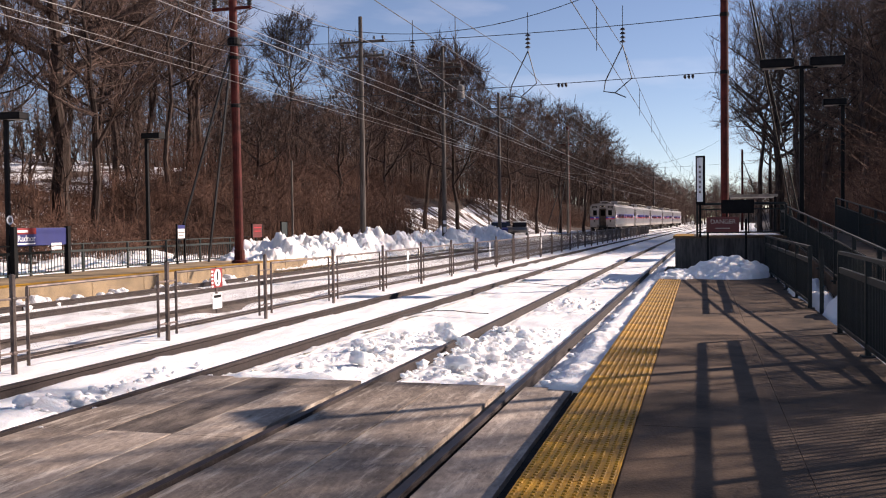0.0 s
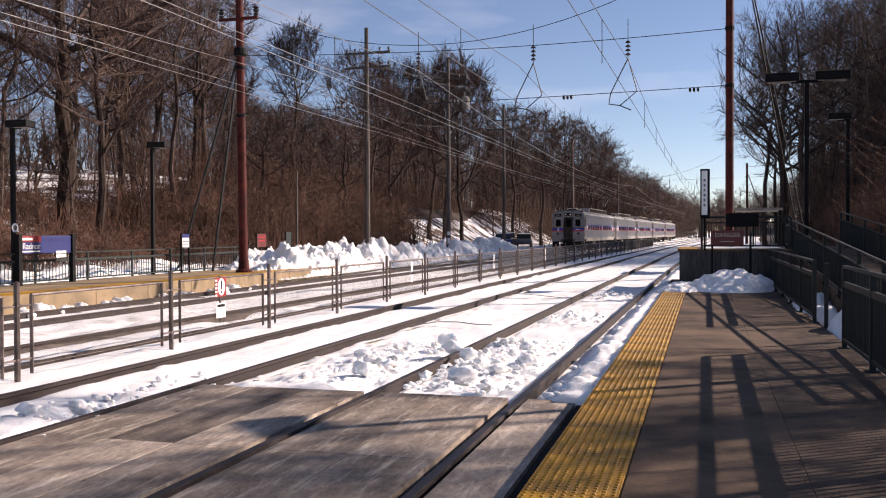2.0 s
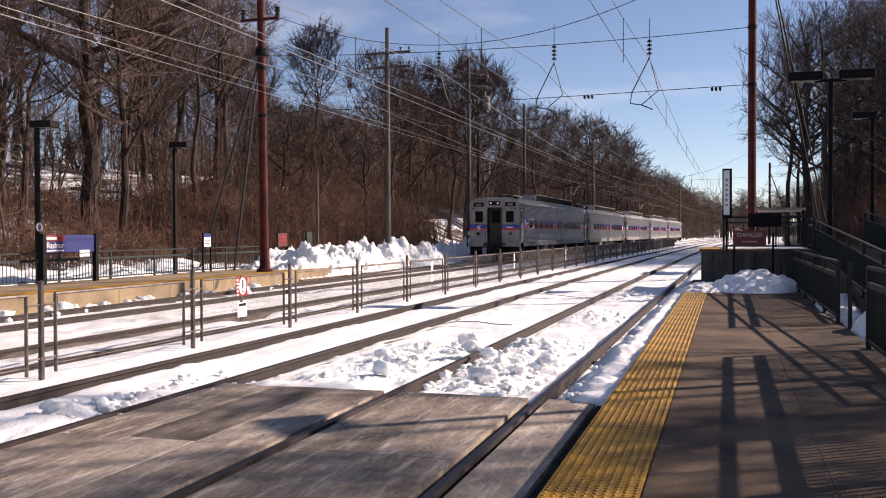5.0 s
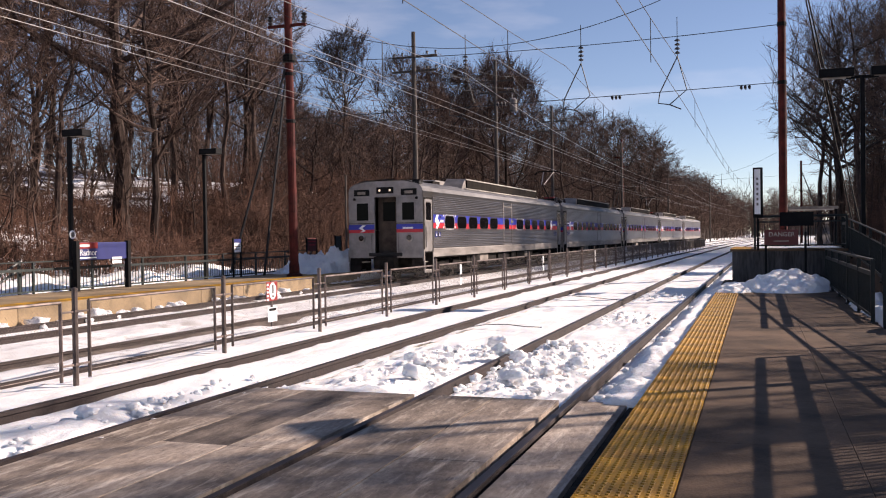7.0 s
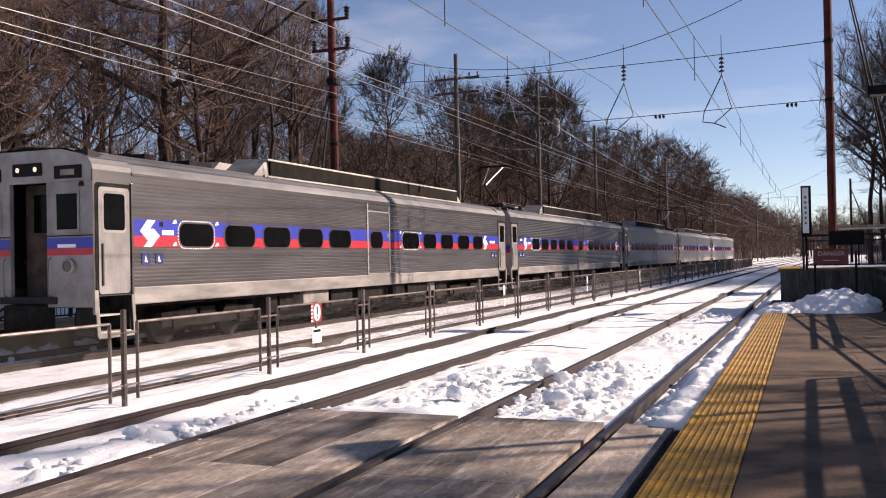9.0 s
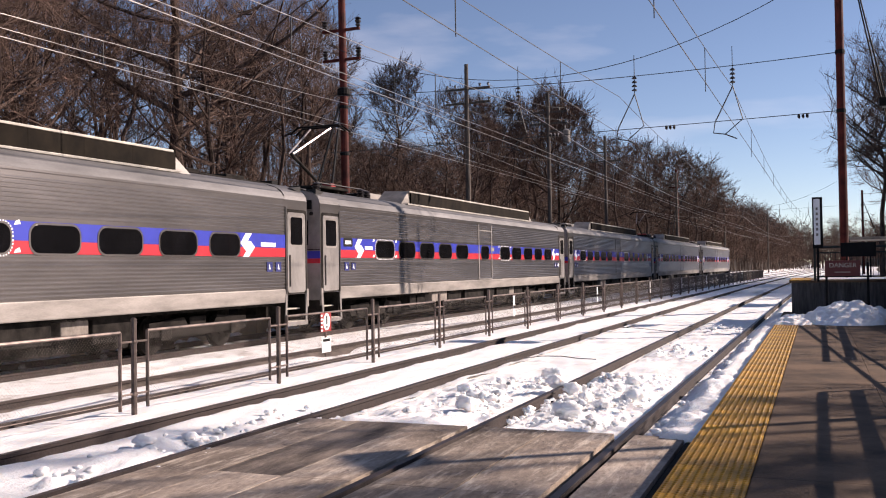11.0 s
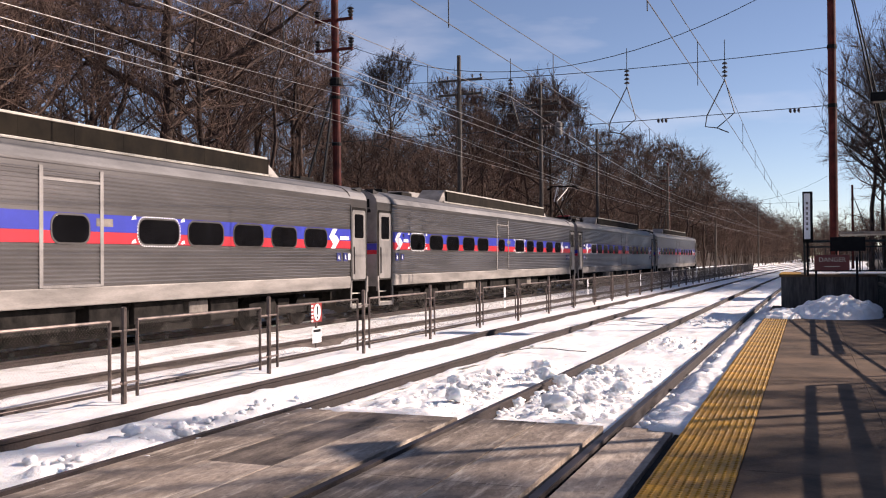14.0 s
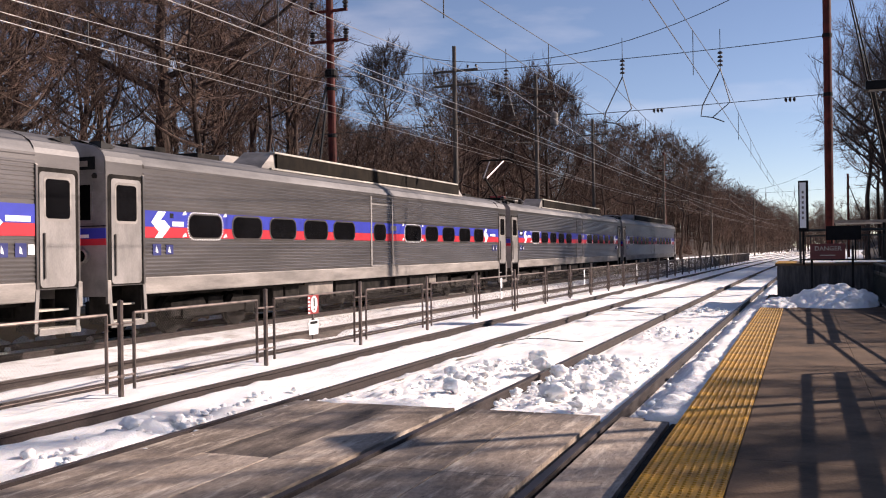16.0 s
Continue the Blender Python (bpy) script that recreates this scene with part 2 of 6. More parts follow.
def scrape(m, col, low=0.60, high=0.70, stretch=(7.0, 0.9, 1.0), tilt=0.0, amount=0.75):
    """Pale plough scrapes and salt marks, or dark spots, laid over a surface."""
    nt = m.node_tree
    b = nt.nodes["Principled BSDF"]
    src = b.inputs["Base Color"].links[0].from_socket
    tc = nt.nodes.new("ShaderNodeTexCoord")
    mp = nt.nodes.new("ShaderNodeMapping")
    mp.inputs["Scale"].default_value, mp.inputs["Rotation"].default_value = stretch, (0, 0, radians(tilt))
    no = nt.nodes.new("ShaderNodeTexNoise")
    no.inputs["Scale"].default_value, no.inputs["Detail"].default_value, no.inputs["Roughness"].default_value = 1.6, 8, 0.68
    mr = nt.nodes.new("ShaderNodeMapRange")
    mr.inputs["From Min"].default_value, mr.inputs["From Max"].default_value, mr.inputs["To Max"].default_value = low, high, amount
    mx = nt.nodes.new("ShaderNodeMix")
    mx.data_type = "RGBA"
    mx.inputs["B"].default_value = (*col, 1)
    nt.links.new(tc.outputs["Object"], mp.inputs["Vector"])
    nt.links.new(mp.outputs["Vector"], no.inputs["Vector"])
    nt.links.new(no.outputs["Fac"], mr.inputs["Value"])
    nt.links.new(mr.outputs["Result"], mx.inputs["Factor"])
    nt.links.new(src, mx.inputs["A"])
    nt.links.new(mx.outputs["Result"], b.inputs["Base Color"])


scrape(PANEL, (0.74, 0.63, 0.52), 0.52, 0.66, (5.0, 0.7, 1.0), 8)
scrape(PANEL, (0.05, 0.04, 0.034), 0.60, 0.72, (9.0, 3.0, 1.0), 0, 0.8)
scrape(SHADED_PANEL, (0.30, 0.25, 0.21), 0.58, 0.72, (6.0, 0.8, 1.0), 6, 0.6)
scrape(CONCRETE, (0.20, 0.145, 0.10), 0.60, 0.76, (1.2, 1.2, 1.0), 0, 0.5)
scrape(CONCRETE, (0.035, 0.026, 0.02), 0.64, 0.74, (3.0, 3.0, 1.0), 0, 0.5)
scrape(YELLOW, (0.12, 0.075, 0.03), 0.60, 0.74, (3.0, 2.0, 1.0), 0, 0.55)


def vary(m, low, high):
    """Each piece a little lighter or darker than its neighbours."""
    nt = m.node_tree
    b = nt.nodes["Principled BSDF"]
    link = b.inputs["Base Color"].links[0]
    src = link.from_socket
    info = nt.nodes.new("ShaderNodeObjectInfo")
    rng = nt.nodes.new("ShaderNodeMapRange")
    rng.inputs["To Min"].default_value, rng.inputs["To Max"].default_value = low, high
    mul = nt.nodes.new("ShaderNodeMix")
    mul.data_type, mul.blend_type = "RGBA", "MULTIPLY"
    mul.inputs["Factor"].default_value = 1.0
    nt.links.new(info.outputs["Random"], rng.inputs["Value"])
    nt.links.new(src, mul.inputs["A"])
    nt.links.new(rng.outputs["Result"], mul.inputs["B"])
    nt.links.new(mul.outputs["Result"], b.inputs["Base Color"])


for m, lo, hi in ((PANEL, 0.7, 1.12), (BOARDS, 0.6, 1.2), (YELLOW, 0.88, 1.05), (FAR_PLAT, 0.85, 1.1), (BARK, 0.6, 1.25), (TWIG, 0.7, 1.2), (GALV, 0.7, 1.2)):
    vary(m, lo, hi)


# ---- ground and track ----
def build_ground():
    us = [-1400, -900, -600, -400, -280, -200, -150, -120] + [-100 + 4 * i for i in range(10)] + [-60 + 1.5 * i for i in range(29)] + \
         [-17, -16, -15, -13, -11, -9.6, -8.4, -7, -5, -3.2, -1.2, -1.0, 0, 1.5, 2.5, 4] + [5.5 + 1.5 * i for i in range(28)] + [50, 58, 68, 80, 100, 140, 200, 300, 450, 700, 1000, 1400]
    ys = [-600, -350, -200, -120, -80, -50] + [-40 + 3 * i for i in range(60)] + [145 + 8 * i for i in range(16)] + [290, 330, 390, 480, 600, 800, 1100, 1500, 2000]
    g = Geo()
    vs = [(u + bend(min(y, 320)), y, ground_z(u + bend(min(y, 320)), min(y, 320))) for y in ys for u in us]
    n = len(us)
    fs = [(j * n + i, j * n + i + 1, (j + 1) * n + i + 1, (j + 1) * n + i) for j in range(len(ys) - 1) for i in range(n - 1)]
    g.add(vs, fs)
    def cover(u, y):
        return 0 if -22 < u < 5 else 1 if u < 0 and (y < 40 or (u < -33 and y < 95) or (86 < y < 142 and -35 < u)) else 2
    g.m = [cover(us[k % (n - 1)], ys[k // (n - 1)]) for k in range(len(fs))]
    thing("ground", "snowy railway cutting rising to leaf-strewn wooded slopes", "ground", geo=g, material=[SNOW, LITTER, LITTER_BROWN], kind="structure", flat=False)


def snow_sheet(name, x0, x1, y0, y1, step, height, label, mat=None, grow=1.0):
    """A bed of snow with its own relief, following the curve of the line."""
    ys, y, s = [], y0, step
    while y < y1:
        ys.append(y)
        s *= grow
        y += s
    ys.append(y1)
    nx = max(2, int((x1 - x0) / step))
    us = [x0 + (x1 - x0) * i / nx for i in range(nx + 1)]
    g = Geo()
    vs = []
    for y in ys:
        for u in us:
            vs.append((u + bend(y), y, height(u, y)))
    n = nx + 1
    g.add(vs, [(j * n + i, j * n + i + 1, (j + 1) * n + i + 1, (j + 1) * n + i) for j in range(len(ys) - 1) for i in range(nx)])
    return thing(name, label, "snow", geo=g, material=mat or SNOW, kind="stuff", flat=False)


def fbm(x, y, s, seed=0.0):
    return noise.noise((x * s, y * s, seed)) + 0.5 * noise.noise((x * s * 2.1, y * s * 2.1, seed + 5)) + 0.25 * noise.noise((x * s * 4.3, y * s * 4.3, seed + 9))


def edge_fall(u, y, x0, x1, w=0.25):
    return min(smooth(0, w, u - x0), smooth(0, w, x1 - u))


def build_snow_beds():
    # between the near platform and the second track, from the end of the crossing onwards
    def near(u, y):
        y_edge = 8.75 + 0.12 * noise.noise((u * 2.3, 0.4, 0))
        lift = smooth(y_edge, y_edge + 0.16, y)
        z = -0.11 + 0.05 * fbm(u, y, 0.9)
        rough = smooth(8.8, 9.6, y) * (1 - smooth(13, 15, y)) + (smooth(16.5, 17.5, y) * (1 - smooth(19, 20, y)) + smooth(23, 24, y) * (1 - smooth(26, 27, y))) * smooth(-3.3, -3.0, u)
        for c in (-4.2, -2.5):
            hump = math.exp(-((u - c) / 0.55) ** 2)
            z += rough * hump * (0.05 + 0.06 * max(0, fbm(u, y, 2.4, 2)))
        crust = 1 - abs(noise.noise((u * 4.2, y * 4.2, 2.5))) * 2.2
        z += rough * (0.034 * fbm(u, y, 3.5, 4) + 0.032 * crust * max(0, noise.noise((u * 1.6, y * 1.6, 8)) + 0.35) + 0.026 * noise.noise((u * 12, y * 12, 1)) + 0.017 * noise.noise((u * 27, y * 27, 6)))
        z += (1 - rough) * 0.012 * noise.noise((u * 7, y * 7, 3))
        z += 0.10 * math.exp(-((y - 9.05) / 0.3) ** 2) * smooth(-5.1, -4.7, u) * (1 - smooth(-3.9, -3.5, u))
        if u > -1.68:
            z += 0.17 * smooth(-1.68, -1.28, u) + 0.010 * fbm(u, y, 3, 6) + 0.010 * noise.noise((u * 13, y * 13, 4)) + 0.009 * noise.noise((u * 29, y * 29, 4))
        for rail in (-3.255, -1.75, -5.29):
            z -= 0.10 * math.exp(-((u - rail) / 0.078) ** 2)
        return -0.30 + (z + 0.30) * lift
    snow_sheet("snow_bed", -5.22, PLAT_EDGE - 0.02, 8.5, 60, 0.036, near, "trodden lumpy white snow between the rails", grow=1.0085)

    def second(u, y):
        z = -0.085 + 0.035 * fbm(u, y, 0.7, 12) + 0.02 * fbm(u, y, 3.0, 13)
        chunk = (1 - smooth(9, 11, y)) * smooth(-6.3, -5.7, u)
        z += chunk * (0.085 * max(0, fbm(u, y, 3.6, 3)) + 0.03 * noise.noise((u * 11, y * 11, 9)) + 0.014 * noise.noise((u * 23, y * 23, 5)))
        z += 0.09 * math.exp(-((u + 5.8) / 0.22) ** 2 - ((y - 7.3) / 0.7) ** 2) * (1 + 0.8 * noise.noise((u * 6, y * 6, 2)))
        for rail in (-6.794, -5.29):
            z -= 0.10 * math.exp(-((u - rail) / 0.078) ** 2)
        return z
    snow_sheet("snow_bed", -8.05, -5.02, 2.5, 60, 0.055, second, "smooth white snow between the rails of the second track", grow=1.014)

    def third(u, y):
        z = -0.19 + 0.03 * fbm(u, y, 1.1, 22) - 0.09 * smooth(0.1, 0.5, fbm(u, y * 0.3, 1.0, 27))
        for rail in (-10.21, -8.71):
            z -= 0.10 * math.exp(-((u - rail) / 0.14) ** 2)
        return z
    snow_sheet("snow_bed", -12.6, -8.02, 4, 110, 0.16, third, "thin grey-white snow over ballast on the fenced track", mat=SNOW_DIRTY, grow=1.012)

    def bare(u, y):
        z = -0.27 + 0.02 * fbm(u, y, 5, 51)
        for rail in (-10.21, -8.71):
            z += (0.085 + 0.05 * fbm(u, y * 0.4, 1.6, 52)) * math.exp(-((u - rail) / 0.24) ** 2)
        return z
    snow_sheet("track_ballast", -10.75, -8.2, 4, 110, 0.09, bare, "bare dark ballast along the fenced rails", mat=BALLAST, grow=1.014)

    def fourth(u, y):
        return -0.30 + 0.05 * fbm(u, y, 1.6, 32) - 0.05 * smooth(-13.2, -12.8, u)
    snow_sheet("track_ballast", -15.85, -12.75, 4, 110, 0.22, fourth, "dark ballast with scattered snow on the far track", mat=BALLAST, grow=1.012)
    # the rest of the line to the far bend
    def plain(u, y):
        z = -0.10 - 0.12 * smooth(8, 10, -u) + 0.03 * fbm(u, y, 0.4, 41)
        return z
    snow_sheet("snow_bed", -16, PLAT_EDGE - 0.02, 59.5, 330, 0.5, plain, "snow over the distant tracks", grow=1.02)


def build_rails():
    prof = [(-0.066, -0.16), (-0.066, -0.145), (-0.012, -0.12), (-0.012, -0.045), (-0.036, -0.035), (-0.036, -0.004), (-0.03, 0), (0.03, 0), (0.036, -0.004), (0.036, -0.035), (0.012, -0.045), (0.012, -0.12), (0.066, -0.145), (0.066, -0.16)]
    ys = [-20 + 2.5 * i for i in range(60)] + [132 + 6 * i for i in range(35)]
    for i, (xc, zc) in enumerate(TRACKS):
        track = thing("railway_track", ("rust-brown steel rails set in concrete crossing and snow", "rust-brown steel rails half buried in white snow", "rust-brown rails behind the track fence", "rust-brown rails beside the far platform")[i], "railway track", "tracks", kind="structure")
        for s in (-0.7525, 0.7525):
            g = Geo()
            n = len(prof)
            vs = [(xc + s + px + bend(y), y, zc + pz) for y in ys for px, pz in prof]
            for j in range(len(ys) - 1):
                for k in range(n - 1):
                    a = j * n + k
                    g.f.append((a, a + n, a + n + 1, a + 1))
                    g.m.append(1 if k == 6 else 0)
            g.v = vs
            part("rail", g, [RUST, RAILTOP], track)
        if i == 0:
            for s, yj in ((0.7525, 6.9), (-0.7525, 6.6), (0.7525, 18.3), (-0.7525, 20.1)):
                gb = Geo()
                x = xc + s
                for side in (-1, 1):
                    gb.box(x + side * 0.014, x + side * 0.034, yj - 0.45, yj + 0.45, -0.11, -0.05, 0.004)
                    for k in range(4):
                        gb.lathe([(0.018, 0), (0.018, 0.03)], (x + side * 0.04, yj - 0.33 + 0.22 * k, -0.09), 6)
                part("joint_bar", gb, RUST, track)


def build_crossing():
    cross = thing("crossing", "worn grey-brown concrete crossing with a dark edge band between the rails", "level crossing", kind="structure")
    rnd = random.Random(5)
    strips = [(-5.18, -4.56), (-4.55, -3.95), (-3.94, -3.35), (-3.16, -2.51), (-2.495, -1.85), (-1.65, -1.18)]
    for x0, x1 in strips:
        y = -4.0
        while y < 8.9:
            y1 = min(y + 2.6, 9.0)
            dz = rnd.uniform(-0.0015, 0.001)
            g = Geo().box(x0, x1, y + 0.0005, y1 - 0.0005, -0.16, -0.012 + dz, 0.003)
            # one slab gets the darkened colour where a shadow lies
            part("slab", g, SHADED_PANEL if -4.6 < x0 < -4.5 and 6 < y < 8 else PANEL, cross)
            y = y1
    # dark band beside the platform
    part("timber", Geo().box(-1.165, PLAT_EDGE - 0.025, -4, 9, -0.2, -0.03, 0.01), UNDER, cross, "dark band along the platform edge")


def build_platform():
    plat = thing("platform", "tan concrete platform with long branch shadows", "platform", kind="structure")
    y, i = -6.0, 0
    xs = (PLAT_EDGE + 0.565, 0.6, 1.78)
    while y < 29:
        for k in range(2):
            g = Geo().box(xs[k] + 0.001, xs[k + 1] - 0.001, y + 0.001, y + 1.83 - 0.001, -0.2, PLAT_Z, 0.003)
            part("slab", g, CONCRETE, plat)
        y += 1.83
    part("platform_edge", Geo().box(PLAT_EDGE, PLAT_EDGE + 0.565, -6, 30.8, -0.3, PLAT_Z - 0.012, 0.01), CONCRETE, plat)
    part("bedding", Geo().box(xs[0], 1.78, -6, 30.8, -0.3, PLAT_Z - 0.03), CONCRETE, plat)
    strip = thing("tactile_strip", "worn yellow tactile warning strip along the platform edge", "tactile paving", kind="structure")
    # one panel with its domes, repeated along the edge
    g = Geo()
    w, l = 0.55, 0.915
    g.box(0.004, w - 0.004, 0.003, l - 0.003, -0.012, 0.004, 0.003)
    for a in range(10):
        for b in range(16):
            cx, cy = 0.03 + a * (w - 0.06) / 9, 0.03 + b * (l - 0.06) / 15
            q = []
            for r, z in ((0.0155, 0.0035), (0.011, 0.0105)):
                q += [(cx + r * math.cos(k * math.pi / 3), cy + r * math.sin(k * math.pi / 3), z) for k in range(6)]
            g.add(q, [(k, (k + 1) % 6, 6 + (k + 1) % 6, 6 + k) for k in range(6)] + [(6, 7, 8, 9, 10, 11)])
    me = g.mesh("panel", YELLOW)
    y = -3.0
    while y < 25.4:
        part("panel", me, None, strip).location = (PLAT_EDGE + 0.008, y, PLAT_Z)
        y += 0.915


# ---- fence between the tracks ----
def build_fence():
    fence = thing("fence", "low rusty chain-link fence in framed panels between the tracks", "fence")
    L, H = 2.72, 0.82
    frame_g = Geo()
    z0, z1 = 0.10, 0.10 + H
    frame_g.tube([(0, 0, z0 - 0.1), (0, 0, z1)], 0.021, 6).tube([(0, L, z0 - 0.1), (0, L, z1)], 0.021, 6)
    frame_g.tube([(0, 0, z1), (0, L, z1)], 0.019, 6).tube([(0, 0, z0), (0, L, z0)], 0.006, 5)
    frame_me = frame_g.mesh("panel_frame", GALV)
    wire_g, thick_g = Geo(), Geo()
    d = 0.047
    k = -int(H / d)
    while k * d < L:
        for sgn in (1, -1):
            a, b = max(0.0, k * d), min(L, k * d + H)
            if b <= a:
                continue
            if sgn > 0:
                p, q = (0, a, z0 + a - k * d), (0, b, z0 + b - k * d)
            else:
                p, q = (0.003, a, z1 - (a - k * d)), (0.003, b, z1 - (b - k * d))
            wire_g.tube([p, q], 0.0009, 3, cap=False)
            thick_g.tube([p, q], 0.0023, 3, cap=False)
        k += 1
    wire_me, thick_me = wire_g.mesh("chain_link", MESH_WIRE), thick_g.mesh("chain_link", MESH_WIRE)
    post_me = Geo().tube([(0, 0, -0.2), (0, 0, 1.06)], 0.034, 8).lathe([(0.036, 1.05), (0.036, 1.07), (0.012, 1.085)], n=8).mesh("post", GALV)
    clamp_me = Geo().box(-0.012, 0.012, -0.24, 0.24, -0.011, 0.011, 0.003).lathe([(0.042, -0.02), (0.046, 0.0), (0.042, 0.02)], n=8).mesh("clamp", GALV)
    y = 9.03 - 3.2 * 4
    while y < 113:
        m = pose(FENCE_X + bend(y) - bend(9), y, -0.02, 0, 0, heading(y))
        part("post", post_me, None, fence).matrix_basis = m
        for z in (0.18, 0.80):
            part("clamp", clamp_me, None, fence).matrix_basis = m @ pose(0, 0, z)
        m2 = pose(FENCE_X + bend(y + 0.24) - bend(9), y + 0.24, -0.02, 0, 0, heading(y))
        part("panel_frame", frame_me, None, fence).matrix_basis = m2
        part("chain_link", wire_me if y < 34 else thick_me, None, fence).matrix_basis = m2
        y += 3.2
    # warning plate on the fence
    s = thing("warning_sign", "red and white warning sign with an exclamation mark on the fence", "sign", at=pose(FENCE_X + 0.05, 13.55, -0.03))
    part("plate", Geo().box(0, 0.006, -0.10, 0.26, 0.62, 0.93, 0.002), SIGN_RED, s)
    part("disc", Geo().add([(0.009, 0.10 + 0.115 * math.cos(a), 0.78 + 0.14 * math.sin(a)) for a in [k * math.pi / 10 for k in range(20)]], [tuple(range(20))]), WHITE, s)
    g = Geo().box(0.0095, 0.012, 0.08, 0.12, 0.74, 0.88).box(0.0095, 0.012, 0.08, 0.12, 0.675, 0.71)
    part("exclamation_mark", g, BLACK, s)
    g = Geo()
    for k in range(5):
        g.box(0.0065, 0.009, -0.095, -0.035, 0.63 + k * 0.06, 0.66 + k * 0.06)
    part("stripes", g, WHITE, s)
    part("lower_plate", Geo().box(0, 0.006, -0.06, 0.24, 0.28, 0.52, 0.002), WHITE, s)
    part("text_bar", Geo().box(0.007, 0.009, -0.03, 0.21, 0.455, 0.50), BLACK, s)
    part("bracket", Geo().box(-0.02, 0.0, 0.07, 0.11, 0.2, 0.95), GALV, s)
    base = None
    for y in (23.65, 33.33, 44.05, 54, 65, 77, 90):
        m = pose(FENCE_X + 0.05 + bend(y) - bend(9), y, 0)
        if base is None:
            base = thing("delineator", "white reflective marker with a dark band fixed to the fence", "marker", "fence markers", at=m)
            part("plate", Geo().box(0, 0.012, -0.07, 0.07, 0.32, 0.86, 0.004), WHITE, base)
            part("band", Geo().box(0.013, 0.015, -0.07, 0.07, 0.52, 0.60), BLACK, base)
        else:
            copy_thing(base, m)


# ---- overhead line ----
def insulator(g, p, d, n=3, r=0.085, gap=0.11):
    """A string of discs from p along the unit way d."""
    p, d = Vector(p), Vector(d).normalized()
    side = d.orthogonal().normalized()
    up = d.cross(side)
    for i in range(n):
        c = p + d * (gap * (i + 0.5))
        vs = []
        for rr, t in ((0.03, -0.05), (r, -0.01), (r, 0.015), (0.03, 0.03)):
            vs += [c + d * t + (side * math.cos(k * math.pi / 4) + up * math.sin(k * math.pi / 4)) * rr for k in range(8)]
        g.add(vs, [(j * 8 + k, j * 8 + (k + 1) % 8, j * 8 + 8 + (k + 1) % 8, j * 8 + 8 + k) for j in range(3) for k in range(8)] + [tuple(range(8)), tuple(range(24, 32))])


def sag(a, b, drop, n=14):
    a, b = Vector(a), Vector(b)
    return [a.lerp(b, i / n) - Vector((0, 0, drop * 4 * (i / n) * (1 - i / n))) for i in range(n + 1)]


SPANS = (-50, 30.4, 112, 195)
SKEW = 0.38                           # how far the first cross span runs on per metre across


def build_overhead():
    heights = (5.72, 5.78, 5.62, 6.0)
    for i, (xc, zc) in enumerate(TRACKS):
        line = thing("catenary_line", "overhead contact and messenger wires above the track", "overhead wire", "overhead lines")
        mat = SUNLIT_CABLE if i >= 2 else CABLE
        contact = [(xc + bend(y) + 0.15 * math.sin(y * 0.05), y, heights[i]) for y in range(-50, 300, 6)]
        part("contact_wire", Geo().tube(contact, 0.009, 4), mat, line)
        for a, b in zip(SPANS[:-1], SPANS[1:]):
            pts = sag((xc + bend(a), a, 7.1), (xc + bend(b), b, 7.1), 0.95, 22)
            pts = [Vector((xc + bend(p.y), p.y, p.z)) for p in pts]
            part("messenger_wire", Geo().tube(pts, 0.009, 4), mat, line)
            for p in pts[2:-1:2]:
                part("dropper", Geo().tube([p, (p.x, p.y, heights[i])], 0.012, 4), CABLE, line)
            if i >= 2:
                pts2 = [p + Vector((0.02, 0, -0.28)) for p in sag((xc + bend(a), a, heights[i] + 0.55), (xc + bend(b), b, heights[i] + 0.55), 0.12, 22)]
                pts2 = [Vector((xc + bend(p.y), p.y, p.z)) for p in pts2]
                part("auxiliary_wire", Geo().tube(pts2, 0.008, 4), mat, line)
    for y in SPANS[1:3]:
        dx = bend(y) - bend(30)
        span = thing("cross_span", "cross-span wires with insulators and wire hangers over the tracks", "overhead wire", "cross spans")
        left, right = -16.6 + dx, 0.66 + dx
        for z0, z1, zm, nm in ((8.0, 7.9, 7.72, "upper_span_wire"), (5.9, 6.15, 5.98, "lower_span_wire")):
            pts = sag((left, y, z0), (right, y, z1), max(0.02, (z0 + z1) / 2 - zm), 20)
            part(nm, Geo().tube(pts, 0.014, 4), CABLE, span)
        part("head_span_wire", Geo().tube(sag((left, y, 9.9), (right, y, 10.6), 2.3, 24), 0.014, 4), CABLE, span)
        for x in (-0.15, -4.1, -7.9, -12.0):
            g = Geo()
            insulator(g, (x + dx - 0.35, y, 6.06 if x > -1 else 5.99), (1, 0, 0), 3, 0.075, 0.12)
            part("strain_insulator", g, PORCELAIN, span)
        for xc, zc in TRACKS:
            x = xc + bend(y) + (0.5 if abs(xc + 6.04) < 0.1 else 0.0)
            g = Geo()
            insulator(g, (x, y, 7.72), (0, 0, -1), 4, 0.085, 0.13)
            part("hanger_insulator", g, PORCELAIN, span)
            g = Geo()
            top = (x, y, 7.15)
            g.tube([top, (x - 0.55, y, 6.05), (x - 0.6, y, 5.72), (x - 0.25, y, 5.66), (x + 0.1, y, 5.5)], 0.02, 5)
            g.tube([top, (x + 0.28, y, 6.1), (x - 0.25, y, 5.66)], 0.018, 5)
            g.tube([(x, y, 8.4), top], 0.014, 4)
            part("hanger", g, CABLE, span)
        if y < 40:
            for ob in span.children:
                for v in ob.data.vertices:
                    k = (SPANS[1] + SKEW * 16.6) / (SPANS[1] - SKEW * v.co.x)
                    v.co = (v.co.x * k, v.co.y * k, EYE[2] + (v.co.z - EYE[2]) * k)


